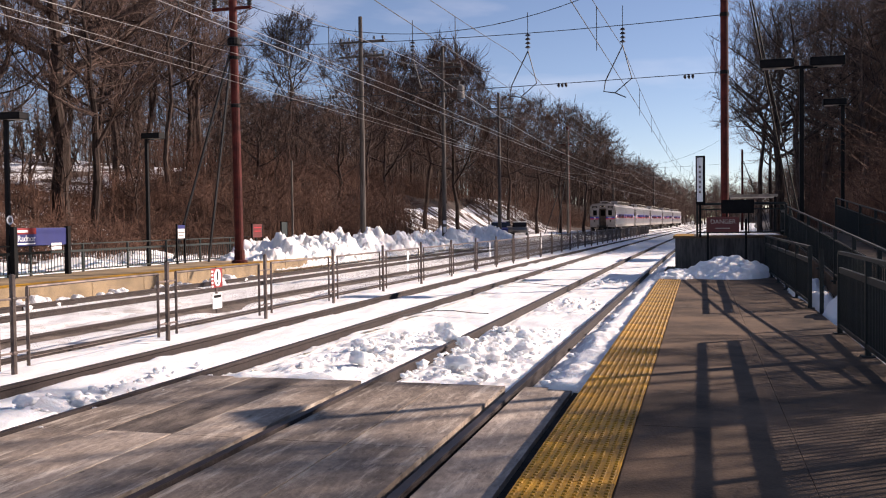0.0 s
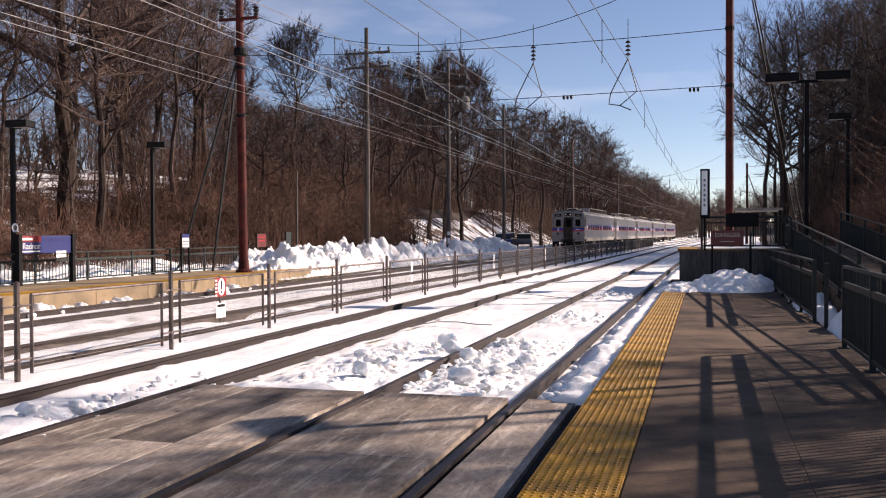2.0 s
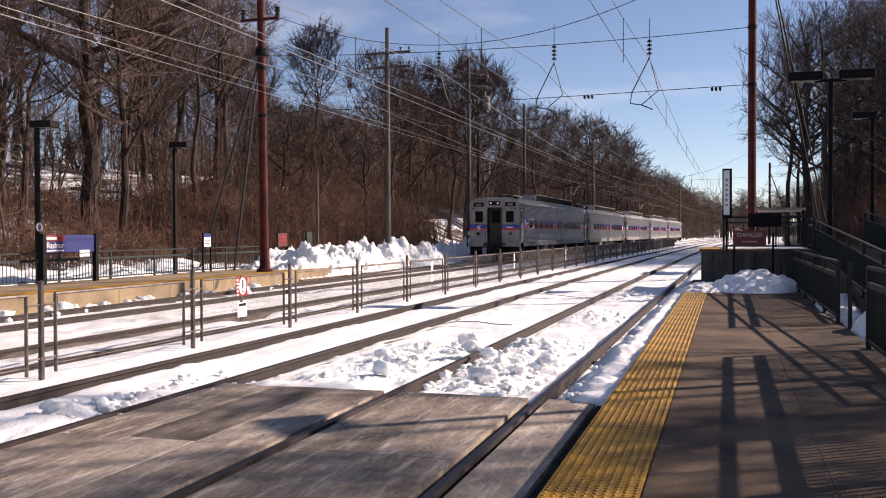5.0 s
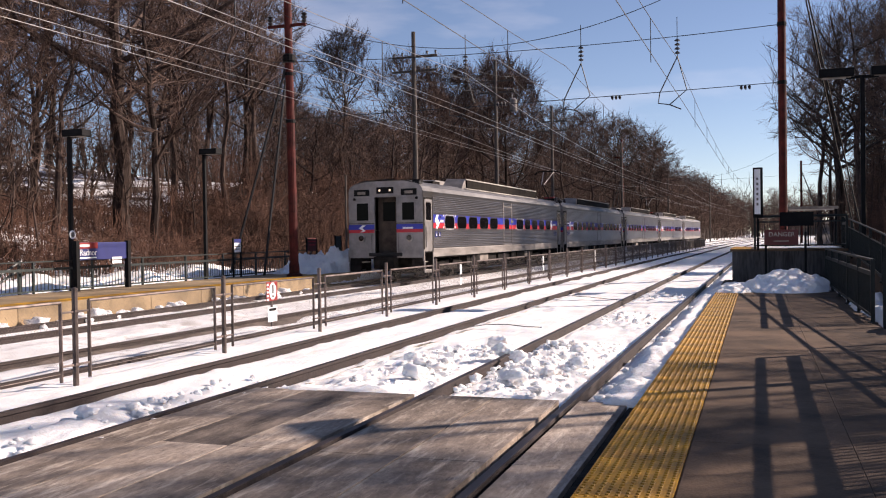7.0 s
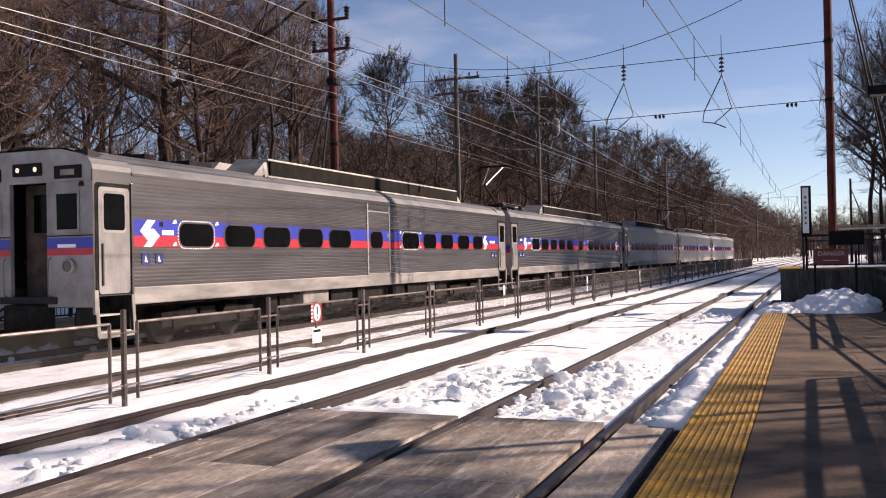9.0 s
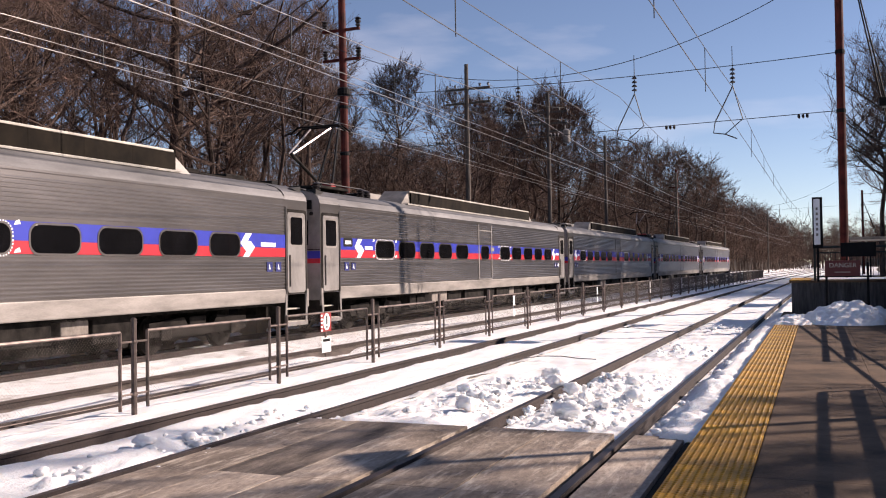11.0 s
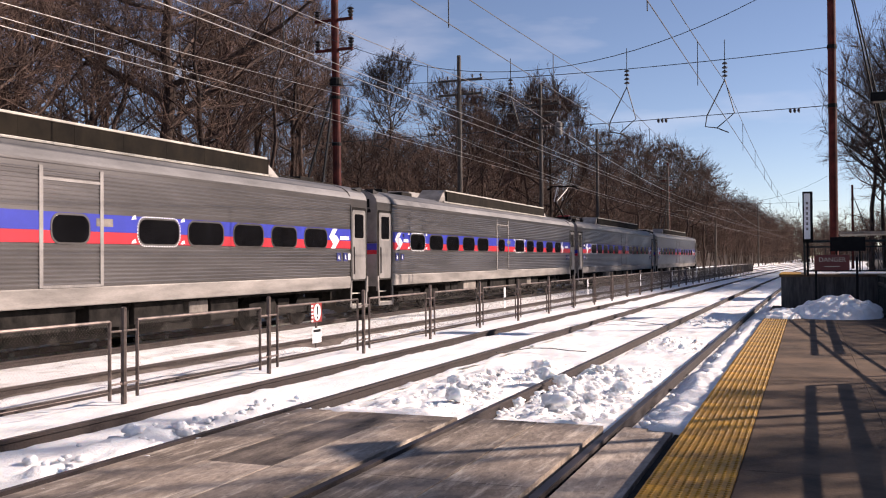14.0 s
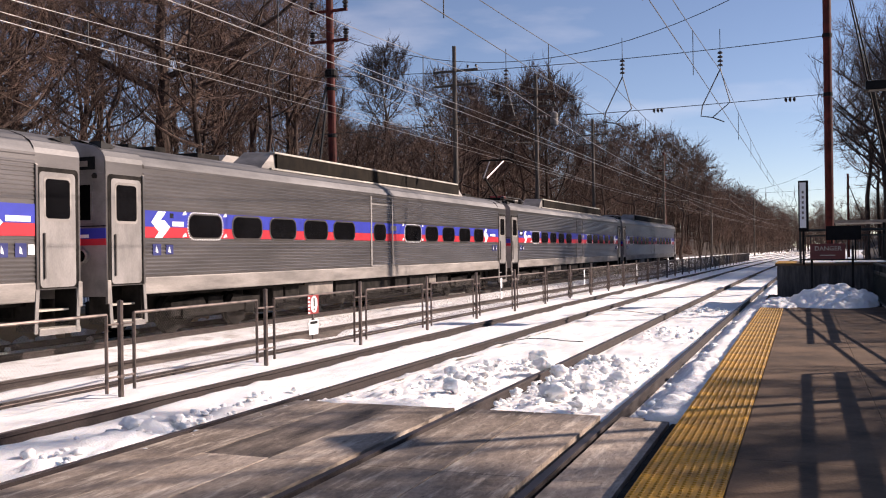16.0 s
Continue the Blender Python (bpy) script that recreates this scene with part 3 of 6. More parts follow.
def build_catenary_poles():
    for k, y in enumerate(SPANS[1:3]):
        dx = bend(y) - bend(30)
        pole = thing("catenary_pole", "tall red-oxide steel pole with crossarms and guy cables", "pole", "overhead line poles", at=pose(-16.75 + dx, y + 1.7, 0, 0, -0.6, 0))
        zb = FAR_Z if k == 0 else -0.3
        part("shaft", Geo().tube([(0, 0, zb), (0, 0, 13)], 0.17, 14, 0.14), RED_STEEL, pole)
        part("base", Geo().lathe([(0.30, zb), (0.30, zb + 0.08), (0.2, zb + 0.12), (0.19, zb + 0.5)], n=12), RED_STEEL, pole)
        for z in (9.7, 10.85):
            part("crossarm", Geo().box(-0.85, 0.75, -0.06, 0.06, z - 0.05, z + 0.05, 0.01), RED_STEEL, pole)
            for x in (-0.75, 0.68):
                g = Geo().lathe([(0.04, 0.05), (0.09, 0.1), (0.1, 0.16), (0.05, 0.18), (0.11, 0.24), (0.12, 0.3), (0.05, 0.32), (0.13, 0.38), (0.05, 0.44)], (x, 0, z), 10)
                part("insulator", g, PORCELAIN, pole, "dark porcelain pin insulator")
        part("collar", Geo().lathe([(0.19, 8.3), (0.24, 8.36), (0.24, 8.56), (0.19, 8.62)], n=12), BLACK, pole)
        for gx in (-3.3, -1.75):
            part("guy_cable", Geo().tube([(-0.1, 0.1, 8.42), (gx, 0.8, zb)], 0.05, 5), CABLE, pole)
        for z in (6.0, 7.8):
            part("band", Geo().lathe([(0.185, z), (0.185, z + 0.12)], n=12), BLACK, pole)
        # pole on the platform side
        right = thing("catenary_pole", "dark red steel pole rising through the raised platform", "pole", "overhead line poles", at=pose(0.90, 37.0, 0) if k == 0 else pose(0.74 + dx + 2.4, y, 0))
        part("shaft", Geo().tube([(0, 0, -0.1), (0, 0, 19 - 9.5 * k)], 0.152 - 0.027 * k, 14, 0.14 - 0.025 * k), RED_STEEL, right)
        for z in (7.05 - 0.97 * k, 9.2 - 1.36 * k):
            part("band", Geo().lathe([(0.17, z), (0.17, z + 0.14)], n=12), BLACK, right)
        for gx in (3.0, 3.3):
            part("guy_cable", Geo().tube([(0.05, 0, 14.4 - 6 * k), (gx, 4, 0.3)], 0.03, 5), BLACK, right)


def build_utility_poles():
    rows = ((-18.0, 49, 12.97, True), (-17.15, 63, 13.7, False), (-17.0, 81, 12.9, True), (-15.2, 112, 12.5, True), (-13.2, 150, 12.5, True), (-9.5, 205, 12.5, True))
    tops = []
    for i, (x, y, h, arms) in enumerate(rows):
        p = thing("utility_pole", "tall weathered wooden utility pole with crossarms", "utility pole", "utility poles", at=pose(x, y, 0, 0, 0, -3))
        gz = ground_z(x, y)
        part("shaft", Geo().tube([(0, 0, gz - 0.1), (0.02, 0, h / 2), (0, 0, h)], 0.17, 10, 0.11), WOOD_POLE, p)
        for z in (h - 1.35, h - 2.15):
            part("crossarm", Geo().box(-1.35, 1.35, 0.10, 0.2, z - 0.06, z + 0.06, 0.01), WOOD_POLE, p)
            for k in (-1.25, -0.75, 0.75, 1.25):
                part("insulator", Geo().lathe([(0.02, 0.05), (0.02, 0.1), (0.06, 0.13), (0.05, 0.2), (0.07, 0.24), (0.03, 0.28)], (k, 0.15, z), 8), PORCELAIN, p)
        if i == 1:
            part("transformer", Geo().lathe([(0.1, 0), (0.24, 0.03), (0.26, 0.1), (0.26, 0.85), (0.22, 0.92), (0.05, 0.98)], (1.3, 0, h - 3.6), 14).lathe([(0.04, 0.95), (0.06, 1.1), (0.03, 1.25)], (1.2, 0, h - 3.6), 8), UNDER_GREY, p, "grey transformer can")
            part("transformer_arm", Geo().box(0, 1.6, -0.05, 0.05, h - 2.75, h - 2.65), WOOD_POLE, p)
            part("notice", Geo().box(-0.02, 0.18, -0.2, -0.18, 1.5, 1.75).box(0.0, 0.2, -0.22, -0.18, 0.9, 1.3), WHITE, p)
        tops.append((x, y, h))
    wires = thing("power_line", "dark power cables strung between the utility poles", "cable", "power lines")
    chain = tops
    for off, dz in ((-1.2, -1.15), (1.2, -1.15), (-1.2, -1.95), (1.2, -1.95), (0.2, -4.6)):
        g = Geo()
        for (x0, y0, h0), (x1, y1, h1) in zip(chain[:-1], chain[1:]):
            g.tube(sag((x0 + off, y0, h0 + dz), (x1 + off, y1, h1 + dz), 0.35, 10), 0.012, 4, cap=False)
        part("cable", g, CABLE, wires)


# ---- the train ----
CAR_PITCH, CAR_LEN = 25.9, 25.2
Z0 = -0.15                            # rail top of its track
WINDOWS_A = ((2.55, 3.75), (4.21, 5.43), (5.83, 7.06), (7.52, 8.78), (9.17, 10.45), (11.78, 12.62), (14.15, 15.5), (15.93, 17.07), (17.56, 18.75), (19.3, 20.5), (20.99, 22.1))
WINDOWS_B = ((3.33, 4.60), (4.98, 6.21), (6.65, 7.83), (8.30, 9.46), (9.94, 11.13), (12.6, 13.5), (14.9, 16.15), (16.5, 17.76), (18.2, 19.43), (19.84, 21.02), (21.46, 22.66))
# windows, arrow emblems, lettering, panel strips, number plate
LAYOUT_A = (WINDOWS_A, (1.28, 22.12), ((1.98, 2.36), (23.0, 23.65)), (11.55, 13.1), None)
LAYOUT_B = (WINDOWS_B, (1.93, 22.78), ((2.6, 3.1), (23.45, 24.0)), (12.3, 13.8), (1.28, 1.83))


def rounded(y0, y1, z0, z1, r, n=4):
    pts = []
    for cy, cz, a0 in ((y1 - r, z1 - r, 0), (y0 + r, z1 - r, 90), (y0 + r, z0 + r, 180), (y1 - r, z0 + r, 270)):
        pts += [(cy + r * math.cos(radians(a0 + 90 * k / n)), cz + r * math.sin(radians(a0 + 90 * k / n))) for k in range(n + 1)]
    return pts


def plate(g, x, outline, thick=0.012, side=1):
    """A flat piece on a side wall, from x outward."""
    return g.prism(outline, x, x + thick * side) if side > 0 else g.prism(outline, x - thick, x)


def build_car(layout):
    """One railcar, its leading end at y = 0, z measured from the ground datum."""
    car = thing("train_car", "stainless steel electric railcar with a blue and red stripe", "train car", "cars of the train")
    hw = 1.58
    windows, emblems, letters, strips, number = layout
    # body shell with fluted sides and a curved roof
    prof = [(hw, 0.80), (hw + 0.012, 0.82), (hw + 0.012, 1.12), (hw, 1.14)]
    z = 1.17
    while z < 3.26:
        if not 1.90 < z < 2.50:
            prof += [(hw, z), (hw + 0.011, z + 0.016), (hw + 0.011, z + 0.038), (hw, z + 0.054)]
        z += 0.078
    prof += [(hw, 3.34), (hw + 0.015, 3.36), (hw + 0.015, 3.40), (hw - 0.02, 3.46), (hw - 0.10, 3.58), (hw - 0.26, 3.70), (hw - 0.6, 3.82), (hw - 1.1, 3.89), (0, 3.91)]
    full = prof + [(-x, z) for x, z in reversed(prof[:-1])]
    n = len(full)
    g = Geo()
    ya, yb = 1.08, CAR_LEN - 1.08
    vs = [(x, y, z) for y in (ya, yb) for x, z in full]
    roof_from, sill_to = len(prof) - 7, 3
    for k in range(n - 1):
        kk = min(k, n - 2 - k)
        g.f.append((k, k + 1, n + k + 1, n + k))
        g.m.append(1 if kk >= roof_from else 2 if kk < sill_to else 0)
    g.v = vs
    part("body_shell", g, [STEEL, ROOF, STEEL_DIRTY], car)
    # vestibule ends
    for y0, y1 in ((0.0, ya), (yb, CAR_LEN)):
        out = [(hw, 1.0), (hw, 3.40), (hw - 0.02, 3.50), (hw - 0.10, 3.62), (hw - 0.27, 3.72), (hw - 0.6, 3.83), (0, 3.90)]
        ring = out + [(-x, z) for x, z in reversed(out[:-1])]
        m = len(ring)
        gv = Geo().add([(x, y, z) for y in (y0, y1) for x, z in ring], [(k, k + 1, m + k + 1, m + k) for k in range(m - 1)])
        gv.m = [1 if 1 <= min(k, m - 2 - k) else 0 for k in range(m - 1)]
        part("vestibule", gv, [STEEL, ROOF], car)
    # end walls: two cab fronts either side of a recessed gangway door
    for face, yy, s in (("front", 0.0, -1), ("rear", CAR_LEN, 1)):
        d0, d1 = (yy, yy + 0.10) if s < 0 else (yy - 0.10, yy)
        for sx in (-1, 1):
            xo, xi = sorted((sx * hw, sx * 0.46))
            part("end_panel", Geo().box(xo + 0.002, xi - 0.002, d0, d1, 0.80, 3.19, 0.01), CAB, car)
        top = [(-hw + 0.03, 3.192), (hw - 0.03, 3.192), (hw - 0.02, 3.49), (hw - 0.11, 3.61), (hw - 0.28, 3.71), (0.8, 3.82), (-0.8, 3.82), (-hw + 0.28, 3.71), (-hw + 0.11, 3.61), (-hw + 0.02, 3.49)]
        m = len(top)
        part("end_header", Geo().add([(x, y, z) for y in (d0, d1) for x, z in top], [(k, (k + 1) % m, m + (k + 1) % m, m + k) for k in range(m)] + [tuple(range(m - 1, -1, -1)), tuple(range(m, 2 * m))]), CAB, car)
        r0, r1 = (yy + 0.42, yy + 0.48) if s < 0 else (yy - 0.48, yy - 0.42)
        part("gangway_door", Geo().box(-0.48, 0.48, r0, r1, 0.9, 3.2, 0.01), GANGWAY, car)
        q = r0 - 0.008 if s < 0 else r1 + 0.008
        part("door_window", Geo().box(-0.26, 0.26, q - 0.004, q + 0.004, 2.25, 3.0), CAB_GLASS, car)
        f = yy + s * 0.004
        for sx in (-1, 1):
            g = Geo()
            c = sx * 0.97
            g.box(c - 0.25, c + 0.25, f - 0.008, f + 0.008, 2.28, 2.96, 0.004)
            part("cab_window", g, CAB_GLASS, car)
            gr = Geo()
            for x0, x1, z0, z1 in ((c - 0.30, c + 0.30, 2.96, 3.01), (c - 0.30, c + 0.30, 2.23, 2.28), (c - 0.30, c - 0.25, 2.28, 2.96), (c + 0.25, c + 0.30, 2.28, 2.96)):
                gr.box(x0, x1, f - 0.014, f + 0.014, z0, z1, 0.004)
            part("window_frame", gr, CAB, car)
            xo, xi = sorted((sx * (hw - 0.004), sx * 0.47))
            part("end_stripe", Geo().box(xo, xi, f - 0.006, f + 0.006, 1.92, 2.12), BLUE, car, "blue end stripe")
            part("end_stripe", Geo().box(xo, xi, f - 0.006, f + 0.006, 1.79, 1.917), RED, car, "red end stripe")
            part("drip_strip", Geo().box(xo, xi, f - 0.012, f + 0.012, 2.15, 2.17), UNDER, car)
            if sx > 0:
                part("lettering_bar", Geo().box(c - 0.24, c + 0.20, f - 0.009, f + 0.009, 1.935, 2.0), WHITE, car, "white lettering shown as a bar")
            else:
                em = [(c - 0.02, 2.09), (c + 0.14, 2.09), (c - 0.02, 1.98), (c + 0.12, 1.87), (c - 0.02, 1.82), (c - 0.12, 1.82), (c + 0.0, 1.88), (c - 0.16, 1.98)]
                part("emblem", Geo().add([(x, f + s * 0.009, z) for x, z in em], [(0, 1, 2, 7), (7, 2, 3, 6), (6, 3, 4, 5)]), WHITE, car, "white arrow emblem")
            lamp = Geo()
            lamp.add([(sx * 1.02 + r * math.cos(k * math.pi / 8), yy + s * t, 1.58 + r * math.sin(k * math.pi / 8)) for r, t in ((0.15, 0.0), (0.15, 0.07), (0.11, 0.08)) for k in range(16)],
                     [(j * 16 + k, j * 16 + (k + 1) % 16, j * 16 + 16 + (k + 1) % 16, j * 16 + 16 + k) for j in range(2) for k in range(16)])
            part("marker_lamp_rim", lamp, STEEL_DIRTY, car)
            part("marker_lamp_lens", Geo().add([(sx * 1.02 + 0.11 * math.cos(k * math.pi / 8), yy + s * 0.07, 1.58 + 0.11 * math.sin(k * math.pi / 8)) for k in range(16)], [tuple(range(16))]), GLASS, car)
            part("number_box", Geo().box(sx * 1.0 - 0.33, sx * 1.0 + 0.33, f - 0.02, f + 0.02, 3.25, 3.50, 0.015), BLACK, car)
            part("number_plate", Geo().box(sx * 1.0 - 0.17, sx * 1.0 + 0.17, f - 0.024, f + 0.024, 3.31, 3.42), UNDER_GREY, car)
            part("marker_light", Geo().lathe([(0.05, 0), (0.06, 0.05), (0.03, 0.1)], (sx * 1.32, f, 3.08), 10), SIGN_RED if s > 0 else UNDER, car)
            part("grab_rail", Geo().tube([(sx * 0.56, yy + s * 0.02, 1.0), (sx * 0.56, yy + s * 0.08, 1.05), (sx * 0.56, yy + s * 0.08, 1.7), (sx * 0.56, yy + s * 0.02, 1.75)], 0.014, 5), STEEL, car)
            part("corner_post", Geo().box(sx * (hw + 0.004) - 0.03, sx * (hw + 0.004) + 0.03, yy - 0.012 if s < 0 else yy - 0.09, yy + 0.09 if s < 0 else yy + 0.012, 0.66, 1.12, 0.01), STEEL_DIRTY, car)
        box = part("headlight_box", Geo().box(-0.36, 0.36, f - 0.03, f + 0.03, 3.33, 3.58, 0.02), BLACK, car)
        for x in (-0.22, 0.22):
            part("headlight", Geo().add([(x + 0.05 * math.cos(k * math.pi / 8), yy + s * 0.04, 3.455 + 0.05 * math.sin(k * math.pi / 8)) for k in range(16)], [tuple(range(16))]), LAMP_ON if s < 0 else UNDER_GREY, box)
        part("diaphragm", Geo().box(-0.62, 0.62, min(yy, yy + s * 0.28), max(yy, yy + s * 0.28) , 3.20, 3.75, 0.05).box(-0.62, -0.5, min(yy, yy + s * 0.25), max(yy, yy + s * 0.25), 0.9, 3.25, 0.03).box(0.5, 0.62, min(yy, yy + s * 0.25), max(yy, yy + s * 0.25), 0.9, 3.25, 0.03) if s > 0 else Geo().box(-0.7, 0.7, yy - 0.05, yy, 0.86, 1.0, 0.01), RUBBER, car)
        part("coupler", Geo().box(-0.45, 0.45, yy - 0.22, yy + 0.22, 0.35, 0.85, 0.05).box(-0.18, 0.18, yy - 0.25, yy + 0.25, 0.42, 0.78, 0.04), UNDER, car)
        part("roof_horn", Geo().prism([(yy + 0.05, 3.62), (yy + 0.5, 3.72), (yy + 0.06, 3.80)] if s < 0 else [(yy - 0.05, 3.62), (yy - 0.06, 3.80), (yy - 0.5, 3.72)], hw - 0.45, hw - 0.15), RUBBER, car)
    # side fittings on both flanks
    for sx in (1, -1):
        X = sx * (hw + 0.004)
        def slab(outline, t, mats, name, label="", off=0.0, parent=car):
            return part(name, plate(Geo(), X + sx * off, outline, t, sx), mats, parent, label)
        slab([(1.1, 2.17), (24.1, 2.17), (24.1, 2.50), (1.1, 2.50)], 0.008, BLUE, "stripe", "blue stripe along the windows")
        slab([(1.1, 1.945), (24.1, 1.945), (24.1, 2.167), (1.1, 2.167)], 0.008, RED, "stripe", "red stripe below the windows")
        for y0, y1 in windows:
            zc = 2.205
            slab(rounded(y0 - 0.04, y1 + 0.04, zc - 0.285, zc + 0.285, 0.22, 6), 0.014, STEEL, "window_frame")
            slab(rounded(y0, y1, zc - 0.245, zc + 0.245, 0.19, 6), 0.018, GLASS, "window")
        for y0, y1 in (windows[0], windows[6]):
            g = Geo()
            ring = rounded(y0 - 0.035, y1 + 0.035, 1.925, 2.485, 0.21, 6)
            for (ya0, za0), (ya1, za1) in zip(ring, ring[1:] + ring[:1]):
                long = math.hypot(ya1 - ya0, za1 - za0)
                m = max(1, round(long / 0.085))
                for k in range(m):
                    f0, f1 = (k + 0.22) / m, (k + 0.78) / m
                    p0, p1 = (ya0 + (ya1 - ya0) * f0, za0 + (za1 - za0) * f0), (ya0 + (ya1 - ya0) * f1, za0 + (za1 - za0) * f1)
                    oy, oz = (za1 - za0) / long * 0.026, -(ya1 - ya0) / long * 0.026
                    plate(g, X, [p0, (p0[0] + oy, p0[1] + oz), (p1[0] + oy, p1[1] + oz), p1], 0.0165, sx)
            tagged(part("dashed_border", g, WHITE, car, "white dashes round an emergency window"), kind="stuff")
            for yk in (y0 - 0.16, y1 + 0.14):
                for zz in (1.96, 2.43):
                    slab([(yk - 0.07, zz), (yk + 0.08, zz + 0.015), (yk + 0.05, zz + 0.095), (yk - 0.03, zz + 0.06)], 0.011, WHITE, "notice")
        # arrow emblem, plain shapes
        for y0 in emblems:
            slab([(y0 + 0.02, 2.26), (y0 + 0.24, 2.49), (y0 + 0.50, 2.49), (y0 + 0.27, 2.26), (y0 + 0.46, 2.08), (y0 + 0.24, 2.08)], 0.0115, WHITE, "emblem", "white arrow emblem")
            slab([(y0 + 0.20, 2.31), (y0 + 0.44, 2.31), (y0 + 0.62, 2.17), (y0 + 0.36, 1.94), (y0 + 0.12, 1.94), (y0 + 0.36, 2.17)], 0.0135, WHITE, "emblem", "white arrow emblem")
        for y0, y1 in letters:
            slab([(y0, 2.19), (y1, 2.19), (y1, 2.29), (y0, 2.29)], 0.012, WHITE, "lettering_bar", "white lettering shown as a bar")
        if number:
            y0, y1 = number
            np = slab(rounded(y0, y1, 2.26, 2.50, 0.05), 0.012, BLACK, "side_number_plate", "black plate with a pale bar")
            slab([(y0 + 0.1, 2.33), (y1 - 0.1, 2.33), (y1 - 0.1, 2.43), (y0 + 0.1, 2.43)], 0.014, WHITE, "number_bar", parent=np)
            slab([(23.94, 1.62), (24.08, 1.62), (24.08, 1.8), (23.94, 1.8)], 0.013, WHITE, "notice")
        else:
            slab([(1.9, 2.36), (2.02, 2.36), (2.02, 2.46), (1.9, 2.46)], 0.012, BLACK, "number_patch")
        for y0 in (23.25, 23.65):
            slab([(y0, 1.58), (y0 + 0.25, 1.58), (y0 + 0.25, 1.82), (y0, 1.82)], 0.014, SIGN_BLUE, "access_sticker", "blue access sticker")
            slab([(y0 + 0.09, 1.65), (y0 + 0.16, 1.63), (y0 + 0.14, 1.72), (y0 + 0.10, 1.78)], 0.016, WHITE, "sticker_mark")
        for y0 in (1.42, 1.83):
            slab([(y0, 1.65), (y0 + 0.09, 1.63), (y0 + 0.06, 1.71), (y0 + 0.03, 1.78)], 0.016, WHITE, "sticker_mark")
        slab([(1.34, 1.58), (1.6, 1.58), (1.6, 1.82), (1.34, 1.82)], 0.014, SIGN_BLUE, "access_sticker", "blue access sticker")
        slab([(1.76, 1.6), (2.0, 1.6), (2.0, 1.8), (1.76, 1.8)], 0.014, SIGN_BLUE, "access_sticker", "blue access sticker")
        slab([(strips[1] - 0.1, 2.27), (strips[1] + 0.35, 2.27), (strips[1] + 0.35, 2.42), (strips[1] - 0.1, 2.42)], 0.011, UNDER_GREY, "number_patch")
        for y0 in strips:
            slab([(y0, 1.15), (y0 + 0.09, 1.15), (y0 + 0.09, 3.3), (y0, 3.3)], 0.016, DOOR, "panel_strip")
        slab([(strips[0] + 0.09, 3.05), (strips[1], 3.05), (strips[1], 3.10), (strips[0] + 0.09, 3.10)], 0.015, DOOR, "panel_strip")
        slab([(strips[0] + 0.09, 1.14), (strips[1], 1.14), (strips[1], 1.19), (strips[0] + 0.09, 1.19)], 0.015, DOOR, "panel_strip")
        # side doors
        for d0, d1, w0 in ((0.12, 1.0, 0), (24.2, 25.08, 1)):
            # flat dark plate that shows as a rim around the door leaf
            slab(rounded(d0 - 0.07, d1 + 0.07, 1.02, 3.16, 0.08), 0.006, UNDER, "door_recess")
            leaf = slab(rounded(d0, d1 - 0.02, 1.04, 3.08, 0.08), 0.020, DOOR, "side_door")
            slab(rounded(d0 + 0.10, d1 - 0.12, 2.21, 3.01, 0.09), 0.023, STEEL_DIRTY, "glass_rim", parent=leaf)
            slab(rounded(d0 + 0.14, d1 - 0.16, 2.26, 2.96, 0.07), 0.026, GLASS, "door_glass", parent=leaf)
            slab([(d0 + 0.08, 1.2), (d0 + 0.11, 1.2), (d0 + 0.11, 2.0), (d0 + 0.08, 2.0)], 0.05, STEEL, "handrail", parent=leaf)
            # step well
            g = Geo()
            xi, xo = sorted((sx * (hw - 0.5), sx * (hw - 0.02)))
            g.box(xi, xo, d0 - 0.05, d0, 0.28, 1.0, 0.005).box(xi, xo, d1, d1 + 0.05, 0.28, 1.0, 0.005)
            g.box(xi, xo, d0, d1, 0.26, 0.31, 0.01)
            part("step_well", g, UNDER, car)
            for zs, t in ((0.32, 0.0), (0.64, 0.18)):
                a, b = sorted((sx * (hw - 0.30 - t), sx * (hw + 0.01 - t)))
                part("step", Geo().box(a, b, d0, d1, zs - 0.035, zs, 0.005), CREAM, car)
            g = Geo()
            lean = 0.10 if w0 == 0 else -0.10
            plate(g, X, [(d0 - 0.10, 1.0), (d0 - 0.02, 1.0), (d0 - 0.02 + lean * 0.5, 0.24), (d0 - 0.10 + lean * 0.5, 0.24)], 0.02, sx)
            plate(g, X, [(d1 + 0.02, 1.0), (d1 + 0.10, 1.0), (d1 + 0.10 + lean * 0.5, 0.24), (d1 + 0.02 + lean * 0.5, 0.24)], 0.02, sx)
            plate(g, X, [(d0 - 0.03, 0.20), (d1 + 0.09, 0.20), (d1 + 0.09, 0.30), (d0 - 0.03, 0.30)], 0.016, sx)
            part("step_frame", g, DOOR, car)
            part("jamb", Geo().box(*sorted((X, X + sx * 0.03)), d1 + 0.03 if w0 == 0 else d0 - 0.09, d1 + 0.09 if w0 == 0 else d0 - 0.03, 1.02, 3.2, 0.01), STEEL, car)
    # roof equipment
    hood = Geo()
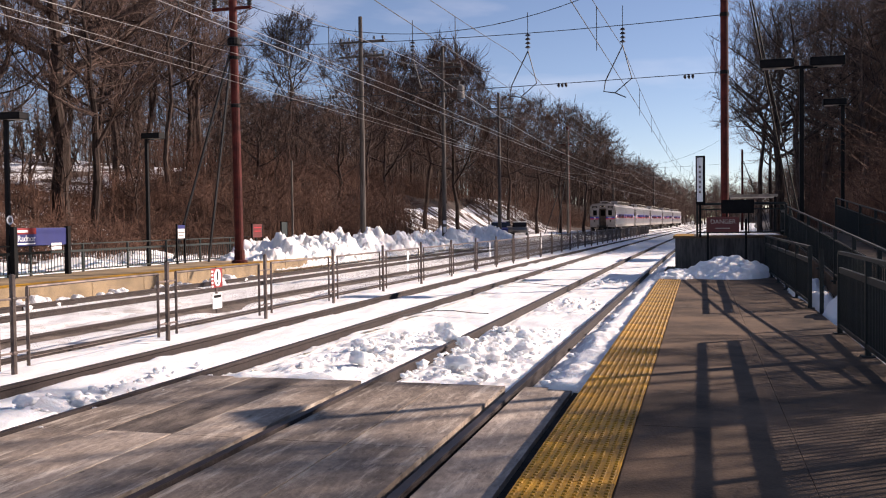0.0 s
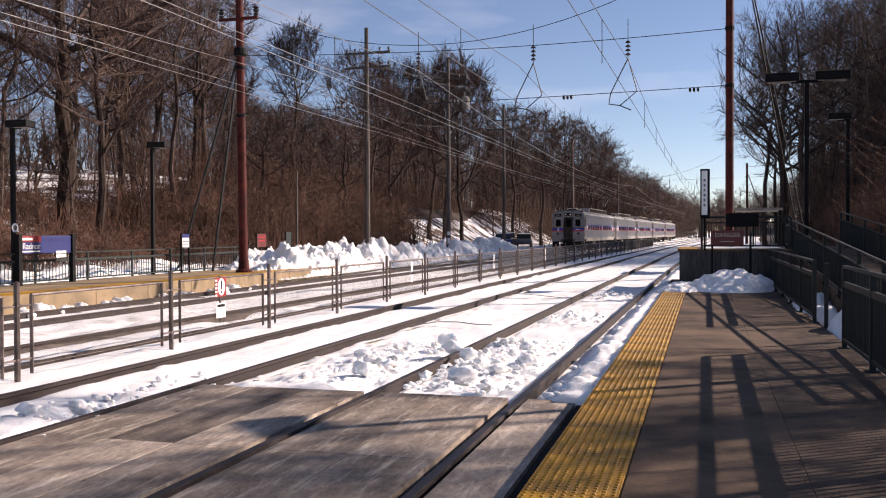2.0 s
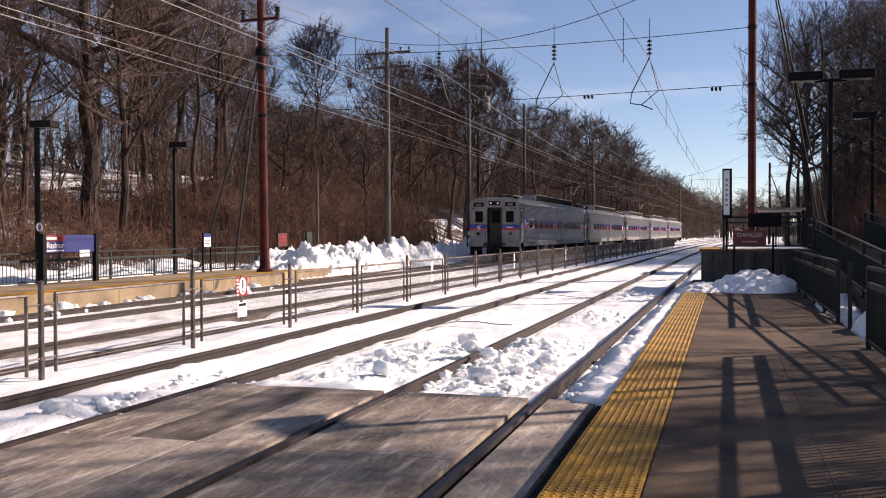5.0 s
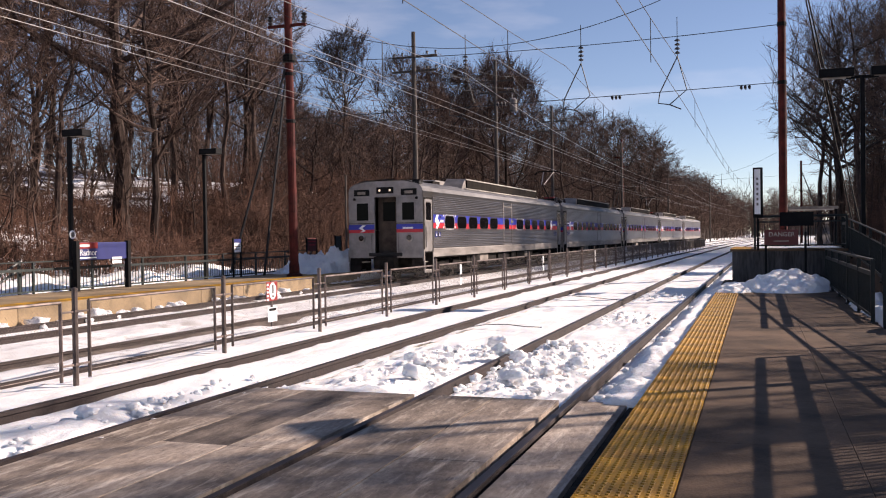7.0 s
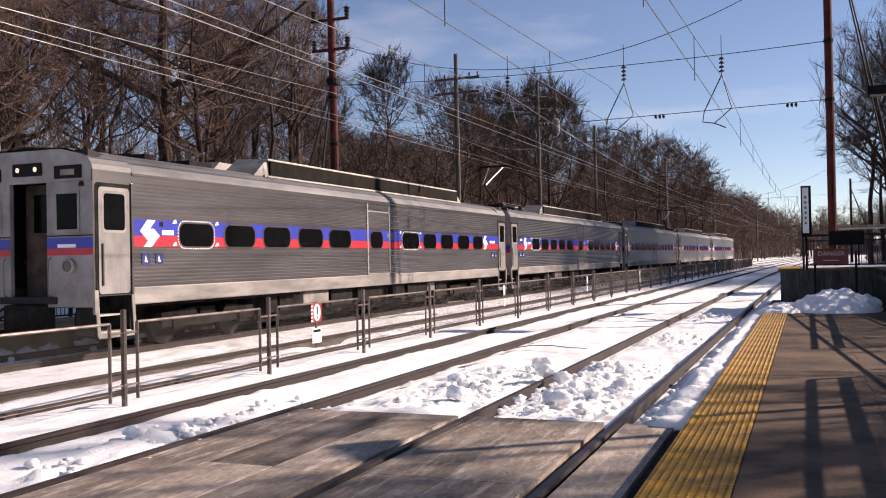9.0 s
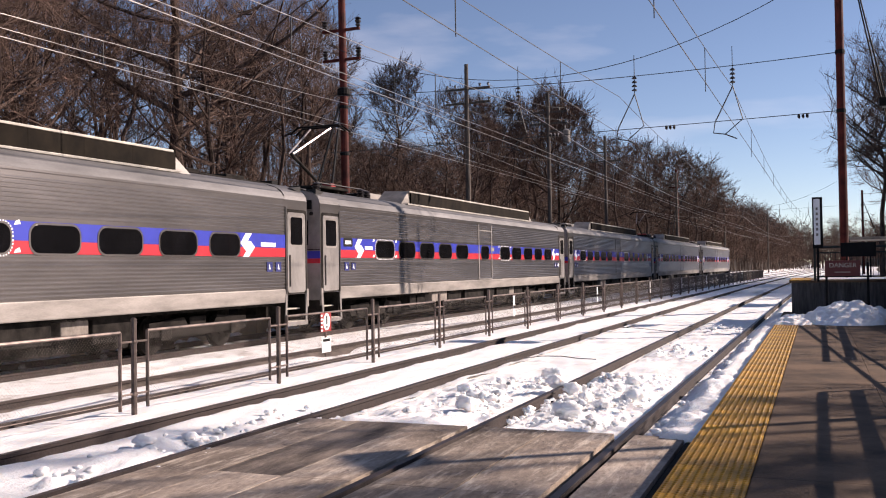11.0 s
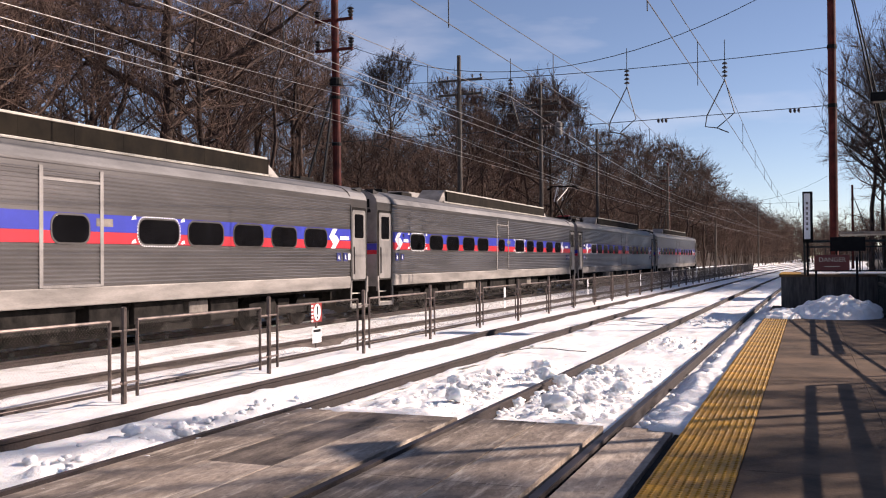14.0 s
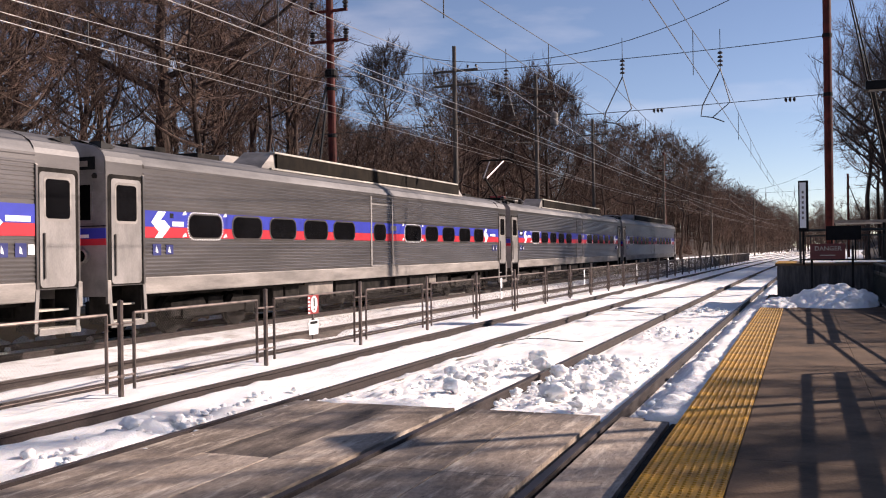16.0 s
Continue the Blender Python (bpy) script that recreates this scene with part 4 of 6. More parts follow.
    for x0, x1 in ((0.25, 1.18), (-1.18, -0.25)):
        hood.add([(x0, 6.0, 3.80), (x1, 6.0, 3.70), (x1 - 0.05, 6.75, 4.22), (x0, 6.75, 4.26), (x1 - 0.05, 20.2, 4.22), (x0, 20.2, 4.26), (x1, 20.95, 3.70), (x0, 20.95, 3.80)],
                 [(0, 1, 2, 3), (3, 2, 4, 5), (5, 4, 6, 7), (1, 6, 4, 2), (0, 3, 5, 7), (0, 7, 6, 1)])
    hd = part("roof_hood", hood, STEEL_DIRTY, car, "long ventilation hood with louvred sides")
    for sx in (1, -1):
        xx = sx * 1.165
        for k in range(10):
            y0 = 6.8 + k * 1.35
            g = Geo().box(min(xx, xx + sx * 0.055), max(xx, xx + sx * 0.055), y0, y0 + 1.345, 3.80, 4.17)
            part("louvre", g, LOUVRE, hd)
        part("hood_rim", Geo().box(min(xx - sx * 0.12, xx + sx * 0.05), max(xx - sx * 0.12, xx + sx * 0.05), 6.7, 20.25, 4.175, 4.225, 0.01), CREAM, hd)
        part("hood_rim", Geo().box(min(xx - sx * 0.12, xx + sx * 0.075), max(xx - sx * 0.12, xx + sx * 0.075), 6.5, 20.45, 3.745, 3.795, 0.01), CREAM, hd)
    for y0, w in ((3.0, 0.4), (4.6, 0.9), (21.8, 0.5), (23.4, 0.8)):
        part("roof_box", Geo().box(-0.5, 0.35, y0, y0 + w, 3.82, 4.05, 0.03), UNDER, car)
    part("roof_cable", Geo().tube([(0.7, 21.2, 3.9), (0.72, 22.5, 3.88), (0.75, 24.8, 3.86)], 0.03, 5), UNDER, car)
    # underframe
    part("underframe", Geo().box(-1.3, 1.3, 1.2, 24.2, 0.72, 0.98), UNDER, car)
    for y0, y1, x, mat in ((8.0, 9.4, 1.42, UNDER_GREY), (9.7, 11.0, 1.35, UNDER), (11.3, 13.4, 1.38, UNDER), (13.7, 14.6, 1.42, UNDER), (15.0, 16.6, 1.38, UNDER), (7.0, 7.7, 1.3, UNDER), (16.9, 17.6, 1.3, UNDER_GREY)):
        part("equipment_box", Geo().box(-x, x, y0, y1, 0.33 if mat is UNDER else 0.45, 0.78, 0.03), mat, car)
    # added dark blocks that close the bright gap beneath the floor
    part("underfloor_tray", Geo().box(-0.95, 0.95, 6.3, 19.1, 0.08, 0.72, 0.04), UNDER, car)
    for y0 in (2.3, 19.3):
        part("brake_gear", Geo().box(-0.6, 0.6, y0, y0 + 3.8, 0.1, 0.72, 0.04), UNDER, car)
    for y0, w, z0 in ((6.4, 0.5, 0.3), (9.45, 0.2, 0.25), (14.65, 0.3, 0.2), (17.7, 1.1, 0.25)):
        part("equipment_box", Geo().box(-1.3, 1.3, y0, y0 + w, z0, 0.78, 0.03), UNDER, car)
    # bogies; wheelsets turn on them
    for yb0 in (4.2, 21.2):
        g = Geo()
        for sx in (-1, 1):
            x0, x1 = sorted((sx * 1.02, sx * 1.18))
            g.prism([(yb0 - 1.75, 0.25), (yb0 - 1.75, 0.55), (yb0 - 0.6, 0.62), (yb0 - 0.45, 0.42), (yb0 + 0.45, 0.42), (yb0 + 0.6, 0.62), (yb0 + 1.75, 0.55), (yb0 + 1.75, 0.25), (yb0 + 0.6, 0.22), (yb0 - 0.6, 0.22)], x0, x1)
            for a in (-1.25, 1.25):
                g.box(x0 - 0.03, x1 + 0.05, yb0 + a - 0.17, yb0 + a + 0.17, 0.16, 0.47, 0.03)
        g.box(-1.1, 1.1, yb0 - 0.3, yb0 + 0.3, 0.30, 0.62, 0.03)
        part("bogie_frame", g, UNDER, car)
    return car


def wheelset(car, yc):
    g = Geo()
    r = 0.42
    for sx in (-1, 1):
        for x0, x1, rr in ((0.685, 0.72, r + 0.03), (0.72, 0.82, r), (0.66, 0.84, 0.16)):
            ring = [(sx * x, rr * math.cos(k * math.pi / 12), rr * math.sin(k * math.pi / 12)) for x in (x0, x1) for k in range(24)]
            g.add(ring, [(k, (k + 1) % 24, 24 + (k + 1) % 24, 24 + k) for k in range(24)] + [tuple(range(24)), tuple(range(24, 48))])
        for k in range(6):
            a = k * math.pi / 3
            g.box(min(sx * 0.82, sx * 0.832), max(sx * 0.82, sx * 0.832), 0.27 * math.cos(a) - 0.04, 0.27 * math.cos(a) + 0.04, 0.27 * math.sin(a) - 0.04, 0.27 * math.sin(a) + 0.04)
    g.tube([(-0.7, 0, 0), (0.7, 0, 0)], 0.09, 10)
    ob = part("wheelset", g, UNDER, car, "worn steel wheels on an axle")
    ob.matrix_basis = pose(0, yc, r + Z0)
    return ob


def pantograph(car, yc, raised):
    g = Geo()
    g.box(-0.7, 0.7, yc - 0.9, yc + 0.9, 3.98, 4.06, 0.02)
    for x in (-0.55, 0.55):
        for y in (-0.75, 0.75):
            g.lathe([(0.05, -0.14), (0.12, -0.1), (0.06, -0.06), (0.12, -0.03), (0.06, 0.0)], (x, yc + y, 4.0), 10)
    panto = part("pantograph", g, UNDER, car, "black pantograph frame on porcelain insulators")
    top = 5.95 if raised else 4.45
    knee = (0, yc - (1.25 if raised else 1.3), 4.95 if raised else 4.3)
    part("lower_arm", Geo().tube([(0, yc + 0.6, 4.1), knee], 0.045, 6), UNDER, panto)
    part("upper_arm", Geo().tube([(-0.08, knee[1], knee[2]), (-0.35, yc + 0.45, top - 0.06)], 0.03, 6).tube([(0.08, knee[1], knee[2]), (0.35, yc + 0.45, top - 0.06)], 0.03, 6), STEEL, panto)
    part("collector_head", Geo().tube([(-0.95, yc + 0.3, top - 0.2), (-0.7, yc + 0.3, top), (0.7, yc + 0.3, top), (0.95, yc + 0.3, top - 0.2)], 0.03, 6).tube([(-0.95, yc + 0.6, top - 0.2), (-0.7, yc + 0.6, top), (0.7, yc + 0.6, top), (0.95, yc + 0.6, top - 0.2)], 0.03, 6), UNDER, panto)
    part("base_hinge", Geo().box(-0.35, 0.35, yc + 0.45, yc + 0.75, 4.05, 4.22, 0.03), SIGN_RED, panto)


# seconds, y of the leading end
TRAIN_ROWS = ((0, 122.2), (0.5, 114.5), (1, 107.0), (1.5, 99.5), (2, 92.3), (2.5, 85.4), (3, 78.9), (3.5, 72.9), (4, 67.1), (4.6, 60.4), (5.2, 53.8), (5.8, 47.2), (6.5, 39.6), (7, 34.3), (7.5, 29.1),
              (8, 23.95), (8.5, 18.9), (9, 14.04), (9.5, 9.35), (10, 4.8), (10.5, 0.45), (11, -3.7), (11.5, -7.6), (12, -11.5), (12.5, -15.3), (13, -18.9),
              (13.5, -22.27), (14, -25.55), (14.5, -28.67), (15, -31.68), (15.5, -34.57), (16, -37.33))


def front_at(t):
    for (t0, y0), (t1, y1) in zip(TRAIN_ROWS[:-1], TRAIN_ROWS[1:]):
        if t <= t1:
            return y0 + (y1 - y0) * (t - t0) / (t1 - t0)
    return TRAIN_ROWS[-1][1]


def car_pose(y):
    yc = y + CAR_LEN / 2
    a = heading(yc)
    x = TRACKS[3][0] + bend(yc)
    return pose(x, yc, 0, 0, 0, a) @ pose(0, -CAR_LEN / 2, 0)


CARS, WHEELS = [], []


def build_train():
    odd, even = build_car(LAYOUT_A), build_car(LAYOUT_B)
    CARS.extend((odd, even))
    for base in (odd, even, odd):
        CARS.append(copy_thing(base, pose(0, 0, 0)))
    for i, car in enumerate(CARS):
        for yc in (2.95, 5.45, 19.95, 22.45):
            WHEELS.append((wheelset(car, yc), i, yc))
        if i in (1, 3):
            pantograph(car, 2.4, True)
            for x, y in ((0.9, 1.0), (0.9, 3.7), (0.75, 4.4)):
                part("roof_insulator", Geo().lathe([(0.05, 0), (0.13, 0.05), (0.07, 0.09), (0.14, 0.13), (0.07, 0.17), (0.12, 0.21), (0.04, 0.26)], (x, y, 3.82), 10), PORCELAIN, car)
            part("bus_bar", Geo().tube([(0.9, 1.0, 4.08), (0.9, 3.7, 4.08), (0.75, 4.4, 4.08)], 0.02, 5), CABLE, car)


# ---- railings, ramp and raised platform ----
def railing(name, x, y0, y1, z0, z1, h, label, mat, post_step=2.2, picket=0.13, feet=True, cat="railing", grp="", kind="", lean=0.0, slim=False):
    """A picket railing along y; z0 and z1 are the floor heights at its ends, lean is its shift in x over its length."""
    r = thing(name, label, cat, grp, kind=kind)
    L = y1 - y0
    n = max(1, round(abs(L) / post_step))
    zz = lambda t: z0 + (z1 - z0) * t
    xx = lambda t: x + lean * t
    for i in range(n + 1):
        t = i / n
        g = Geo().box(xx(t) - 0.03, xx(t) + 0.03, y0 + L * t - 0.03, y0 + L * t + 0.03, zz(t) - 0.06, zz(t) + h, 0.004)
        if feet:
            g.box(xx(t) - 0.07, xx(t) + 0.07, y0 + L * t - 0.07, y0 + L * t + 0.07, zz(t) - 0.02, zz(t) + 0.012)
        part("post", g, mat, r)
    for hz, w, hh, nm in ((h, 0.018, 0.016, "top_rail"), (h - 0.22, 0.014, 0.014, "mid_rail"), (0.11, 0.016, 0.016, "bottom_rail")) if slim else ((h, 0.026, 0.020, "top_rail"), (h - 0.22, 0.02, 0.036, "mid_rail"), (0.11, 0.022, 0.022, "bottom_rail")):
        q = [(sx * w, yy, zq + hz + sz * hh) for sx in (-1, 1) for yy, zq in ((y0, z0), (y1, z1)) for sz in (-1, 1)]
        part(nm, Geo().add(q, [(0, 1, 3, 2), (4, 6, 7, 5), (0, 4, 5, 1), (2, 3, 7, 6), (0, 2, 6, 4), (1, 5, 7, 3)]), mat, r).location.x = x
    m = int(abs(L) / picket)
    me = Geo().tube([(0, 0, 0.11), (0, 0, h - 0.2)], 0.012, 4, cap=False).mesh("picket", mat)
    for i in range(1, m):
        t = i / m
        part("picket", me, None, r).location = (xx(t), y0 + L * t, zz(t))
    return r


def cross_railing(name, x0, x1, y, z, h, label, mat, picket=0.13, cat="railing", post_step=1.6):
    r = thing(name, label, cat)
    n = max(1, round((x1 - x0) / post_step))
    for i in range(n + 1):
        x = x0 + (x1 - x0) * i / n
        part("post", Geo().box(x - 0.03, x + 0.03, y - 0.03, y + 0.03, z - 0.05, z + h, 0.004), mat, r)
    for hz, t, nm in ((h, 0.035, "top_rail"), (h - 0.15, 0.02, "mid_rail"), (0.1, 0.022, "bottom_rail")):
        part(nm, Geo().tube([(x0, y, z + hz), (x1, y, z + hz)], t, 6), mat, r)
    k = int((x1 - x0) / picket)
    me = Geo().tube([(0, 0, 0.1), (0, 0, h - 0.15)], 0.010, 4, cap=False).mesh("picket", mat)
    for i in range(1, k):
        part("picket", me, None, r).location = (x0 + (x1 - x0) * i / k, y, z)
    return r


def text(body, size, m, mat, parent, depth=0.003, align="CENTER"):
    cu = bpy.data.curves.new("lettering", "FONT")
    cu.body, cu.size, cu.extrude, cu.align_x, cu.align_y = body, size, depth, align, "CENTER"
    cu.materials.append(mat)
    tmp = new("lettering", cu)
    me = bpy.data.meshes.new_from_object(tmp.evaluated_get(bpy.context.evaluated_depsgraph_get()))
    bpy.data.objects.remove(tmp)
    ob = new("lettering", me)
    ob.parent = parent
    ob.matrix_basis = m
    return ob


def build_raised_platform():
    mini = thing("raised_platform", "raised wooden boarding platform with a dark boarded front", "platform", kind="structure")
    x0, x1, zt = -0.69, 2.3, 1.13
    g = Geo()
    k = 0
    x = x0
    while x < x1 - 0.02:
        part("board", Geo().box(x + 0.004, x + 0.186, MINI_Y - 0.03, MINI_Y, PLAT_Z - 0.1, zt - 0.06, 0.004), BOARDS, mini)
        x += 0.19
    y = MINI_Y
    while y < 31.4:
        part("board", Geo().box(x0, x0 + 0.03, y + 0.004, y + 0.186, -0.1, zt - 0.06, 0.004), BOARDS, mini)
        y += 0.19
    part("deck", Geo().box(x0 - 0.05, x1, MINI_Y - 0.06, 31.6, zt - 0.06, zt, 0.008), CONCRETE, mini)
    part("deck_edge", Geo().box(x0 - 0.06, x0 + 0.5, MINI_Y - 0.07, 31.6, zt + 0.002, zt + 0.014, 0.003), YELLOW, mini)
    part("fill", Geo().box(x0 + 0.05, x1 - 0.05, MINI_Y + 0.02, 31.4, -0.2, zt - 0.08), BOARDS, mini)
    # snow lying on the deck
    g = Geo()
    n = 16
    vs = [(0.0 + 2.2 * i / n, MINI_Y + 0.4 + 3.5 * j / n, zt + 0.02 + 0.07 * math.sin(math.pi * i / n) * math.sin(math.pi * j / n) * (1.2 + fbm(i, j, 0.6))) for j in range(n + 1) for i in range(n + 1)]
    g.add(vs, [(j * (n + 1) + i, j * (n + 1) + i + 1, (j + 1) * (n + 1) + i + 1, (j + 1) * (n + 1) + i) for j in range(n) for i in range(n)])
    thing("snow_patch", "thin snow lying on the raised platform deck", "snow", geo=g, material=SNOW, kind="stuff", flat=False)
    cross_railing("railing", -0.08, 2.28, MINI_Y + 0.02, zt, 0.9, "dark green picket railing across the raised platform front", DARK_GREEN)
    railing("railing", 2.28, MINI_Y + 0.1, 29.0, zt, zt, 0.9, "dark green picket railing behind the raised platform", DARK_GREEN)
    # vertical name board
    s = thing("name_board", "tall narrow white name board in a black frame", "sign", at=pose(0, MINI_Y - 0.05, 0))
    part("panel", Geo().box(-0.085, 0.075, -0.02, 0.02, 2.10, 3.34, 0.004), WHITE, s)
    fr = Geo().box(-0.12, -0.085, -0.03, 0.03, 2.0, 3.39, 0.004).box(0.075, 0.14, -0.03, 0.03, 2.0, 3.39, 0.004).box(-0.085, 0.075, -0.03, 0.03, 3.34, 3.39).box(-0.085, 0.075, -0.03, 0.03, 2.0, 2.10)
    part("frame", fr, BLACK, s)
    g = Geo()
    for k in range(6):
        g.box(-0.03, 0.02, -0.024, -0.021, 2.34 + k * 0.14, 2.41 + k * 0.14)
    part("lettering_bar", g, UNDER_GREY, s, "vertical lettering shown as bars")
    part("post", Geo().box(-0.03, 0.03, -0.03, 0.03, 1.1, 2.05), BLACK, s)
    # warning sign on posts before the raised platform
    d = thing("danger_sign", "red warning sign lettered DANGER on dark posts", "sign", at=pose(0.60, MINI_Y - 0.75, 0))
    # dull red and cream put the shade on this sign into its colours
    part("panel", Geo().box(-0.44, 0.42, -0.012, 0.012, 1.25, 1.66, 0.006), DULL_RED, d)
    for x in (-0.40, 0.60):
        part("post", Geo().box(x - 0.03, x + 0.03, 0.014, 0.07, 0.1, 1.6, 0.004), BLACK, d)
    text("DANGER", 0.165, pose(0, -0.014, 1.53, 90, 0, 0), CREAM, d)
    part("text_bar", Geo().box(-0.2, 0.18, -0.016, -0.0125, 1.345, 1.365), CREAM, d)
    b = thing("sign_back", "black back of a sign fixed to the railing", "sign", at=pose(1.02, MINI_Y - 0.06, 0))
    part("panel", Geo().box(-0.45, 0.42, -0.02, 0.02, 1.76, 2.14, 0.006), BLACK, b)
    for x in (-0.3, 0.28):
        part("bracket", Geo().box(x - 0.02, x + 0.02, 0.022, 0.06, 1.2, 2.1), BLACK, b)
    c = thing("canopy_roof", "pale grey shelter roof beyond the raised platform", "roof", at=pose(1.9, 42.5, 0))
    part("roof_sheet", Geo().box(-0.8, 1.3, 0, 3, 2.55, 2.66, 0.01), UNDER_GREY, c)
    for x in (-0.7, 1.2):
        part("post", Geo().box(x - 0.05, x + 0.05, 0.1, 0.2, 0, 2.56), BLACK, c)


def build_ramp():
    """Ramp behind the platform, rising to the raised deck."""
    ramp = thing("ramp", "concrete access ramp rising to the raised platform", "ramp", kind="structure")
    g = Geo().add([(2.35, 11, -0.1), (4.0, 11, -0.1), (4.0, 11, 0.02), (2.35, 11, 0.02), (2.35, 29, -0.1), (4.0, 29, -0.1), (4.0, 29, 1.15), (2.35, 29, 1.15)],
                  [(0, 1, 2, 3), (4, 7, 6, 5), (3, 2, 6, 7), (0, 3, 7, 4), (1, 5, 6, 2), (0, 4, 5, 1)])
    part("slab", g, CONCRETE, ramp)
    part("landing", Geo().box(2.302, 4.0, 29.01, 33, -0.1, 1.15), CONCRETE, ramp)
    railing("railing", 2.34, 9.5, 29, 0.0, 1.05, 0.95, "dark green picket railing along the ramp", DARK_GREEN, slim=True)
    railing("railing", 4.02, 13, 31, 0.05, 1.22, 1.0, "dark green picket railing on the ramp's outer side", DARK_GREEN, slim=True)
    railing("railing", 1.70, 12.75, 4.5, PLAT_Z, PLAT_Z, 1.03, "dark green picket railing at the back of the platform", DARK_GREEN, picket=0.085)
    railing("railing", 1.72, 16.3, 27.0, PLAT_Z, PLAT_Z, 1.0, "dark green picket railing beside a snow bank", DARK_GREEN, picket=0.09)
    post = thing("rail_post", "dark green gate post in the snow", "post", geo=Geo().box(1.86, 1.92, 16.2, 16.26, -0.1, 1.1, 0.004), material=DARK_GREEN)


def lamp_post(x, y, h, double, label, zb=0.0, facing=0):
    p = thing("platform_lamp", label, "street lamp", "platform lamps", at=pose(x, y, 0, 0, 0, facing))
    part("pole", Geo().box(-0.055, 0.055, -0.055, 0.055, zb, h, 0.01), BLACK, p)
    part("base_plate", Geo().box(-0.16, 0.16, -0.16, 0.16, zb, zb + 0.04, 0.005), BLACK, p)
    if double:
        part("arm", Geo().box(-0.4, 0.4, -0.04, 0.04, h - 0.08, h, 0.005), BLACK, p)
        for s in (-1, 1):
            a, b = sorted((s * 0.2, s * 1.08))
            hd = part("lamp_head", Geo().box(a, b, -0.2, 0.2, h - 0.03, h + 0.2, 0.02), BLACK, p)
            part("lens", Geo().box(a + 0.08, b - 0.08, -0.15, 0.15, h - 0.045, h - 0.032), UNDER_GREY, hd)
    else:
        part("arm", Geo().box(0, 0.3, -0.03, 0.03, h - 0.06, h, 0.005), BLACK, p)
        hd = part("lamp_head", Geo().box(-0.1, 0.62, -0.2, 0.2, h - 0.02, h + 0.18, 0.02), BLACK, p)
        part("lens", Geo().box(0.15, 0.56, -0.15, 0.15, h - 0.035, h - 0.022), UNDER_GREY, hd)


def build_lamps():
    lamp_post(2.66, 27.2, 5.72, True, "black twin-headed platform lamp on a square post", -0.1)
    lamp_post(4.55, 33.5, 5.35, False, "black single-headed platform lamp on a square post", 0.0, 180)
    lamp_post(5.95, 13.7, 5.5, False, "black single-headed platform lamp behind the ramp", -0.1, 140)
    lamp_post(-19.05, 22.6, 4.68, False, "black single-headed lamp on the far platform", 0.1)
    lamp_post(-19.05, 29.65, 4.72, False, "black single-headed lamp on the far platform", 0.1)


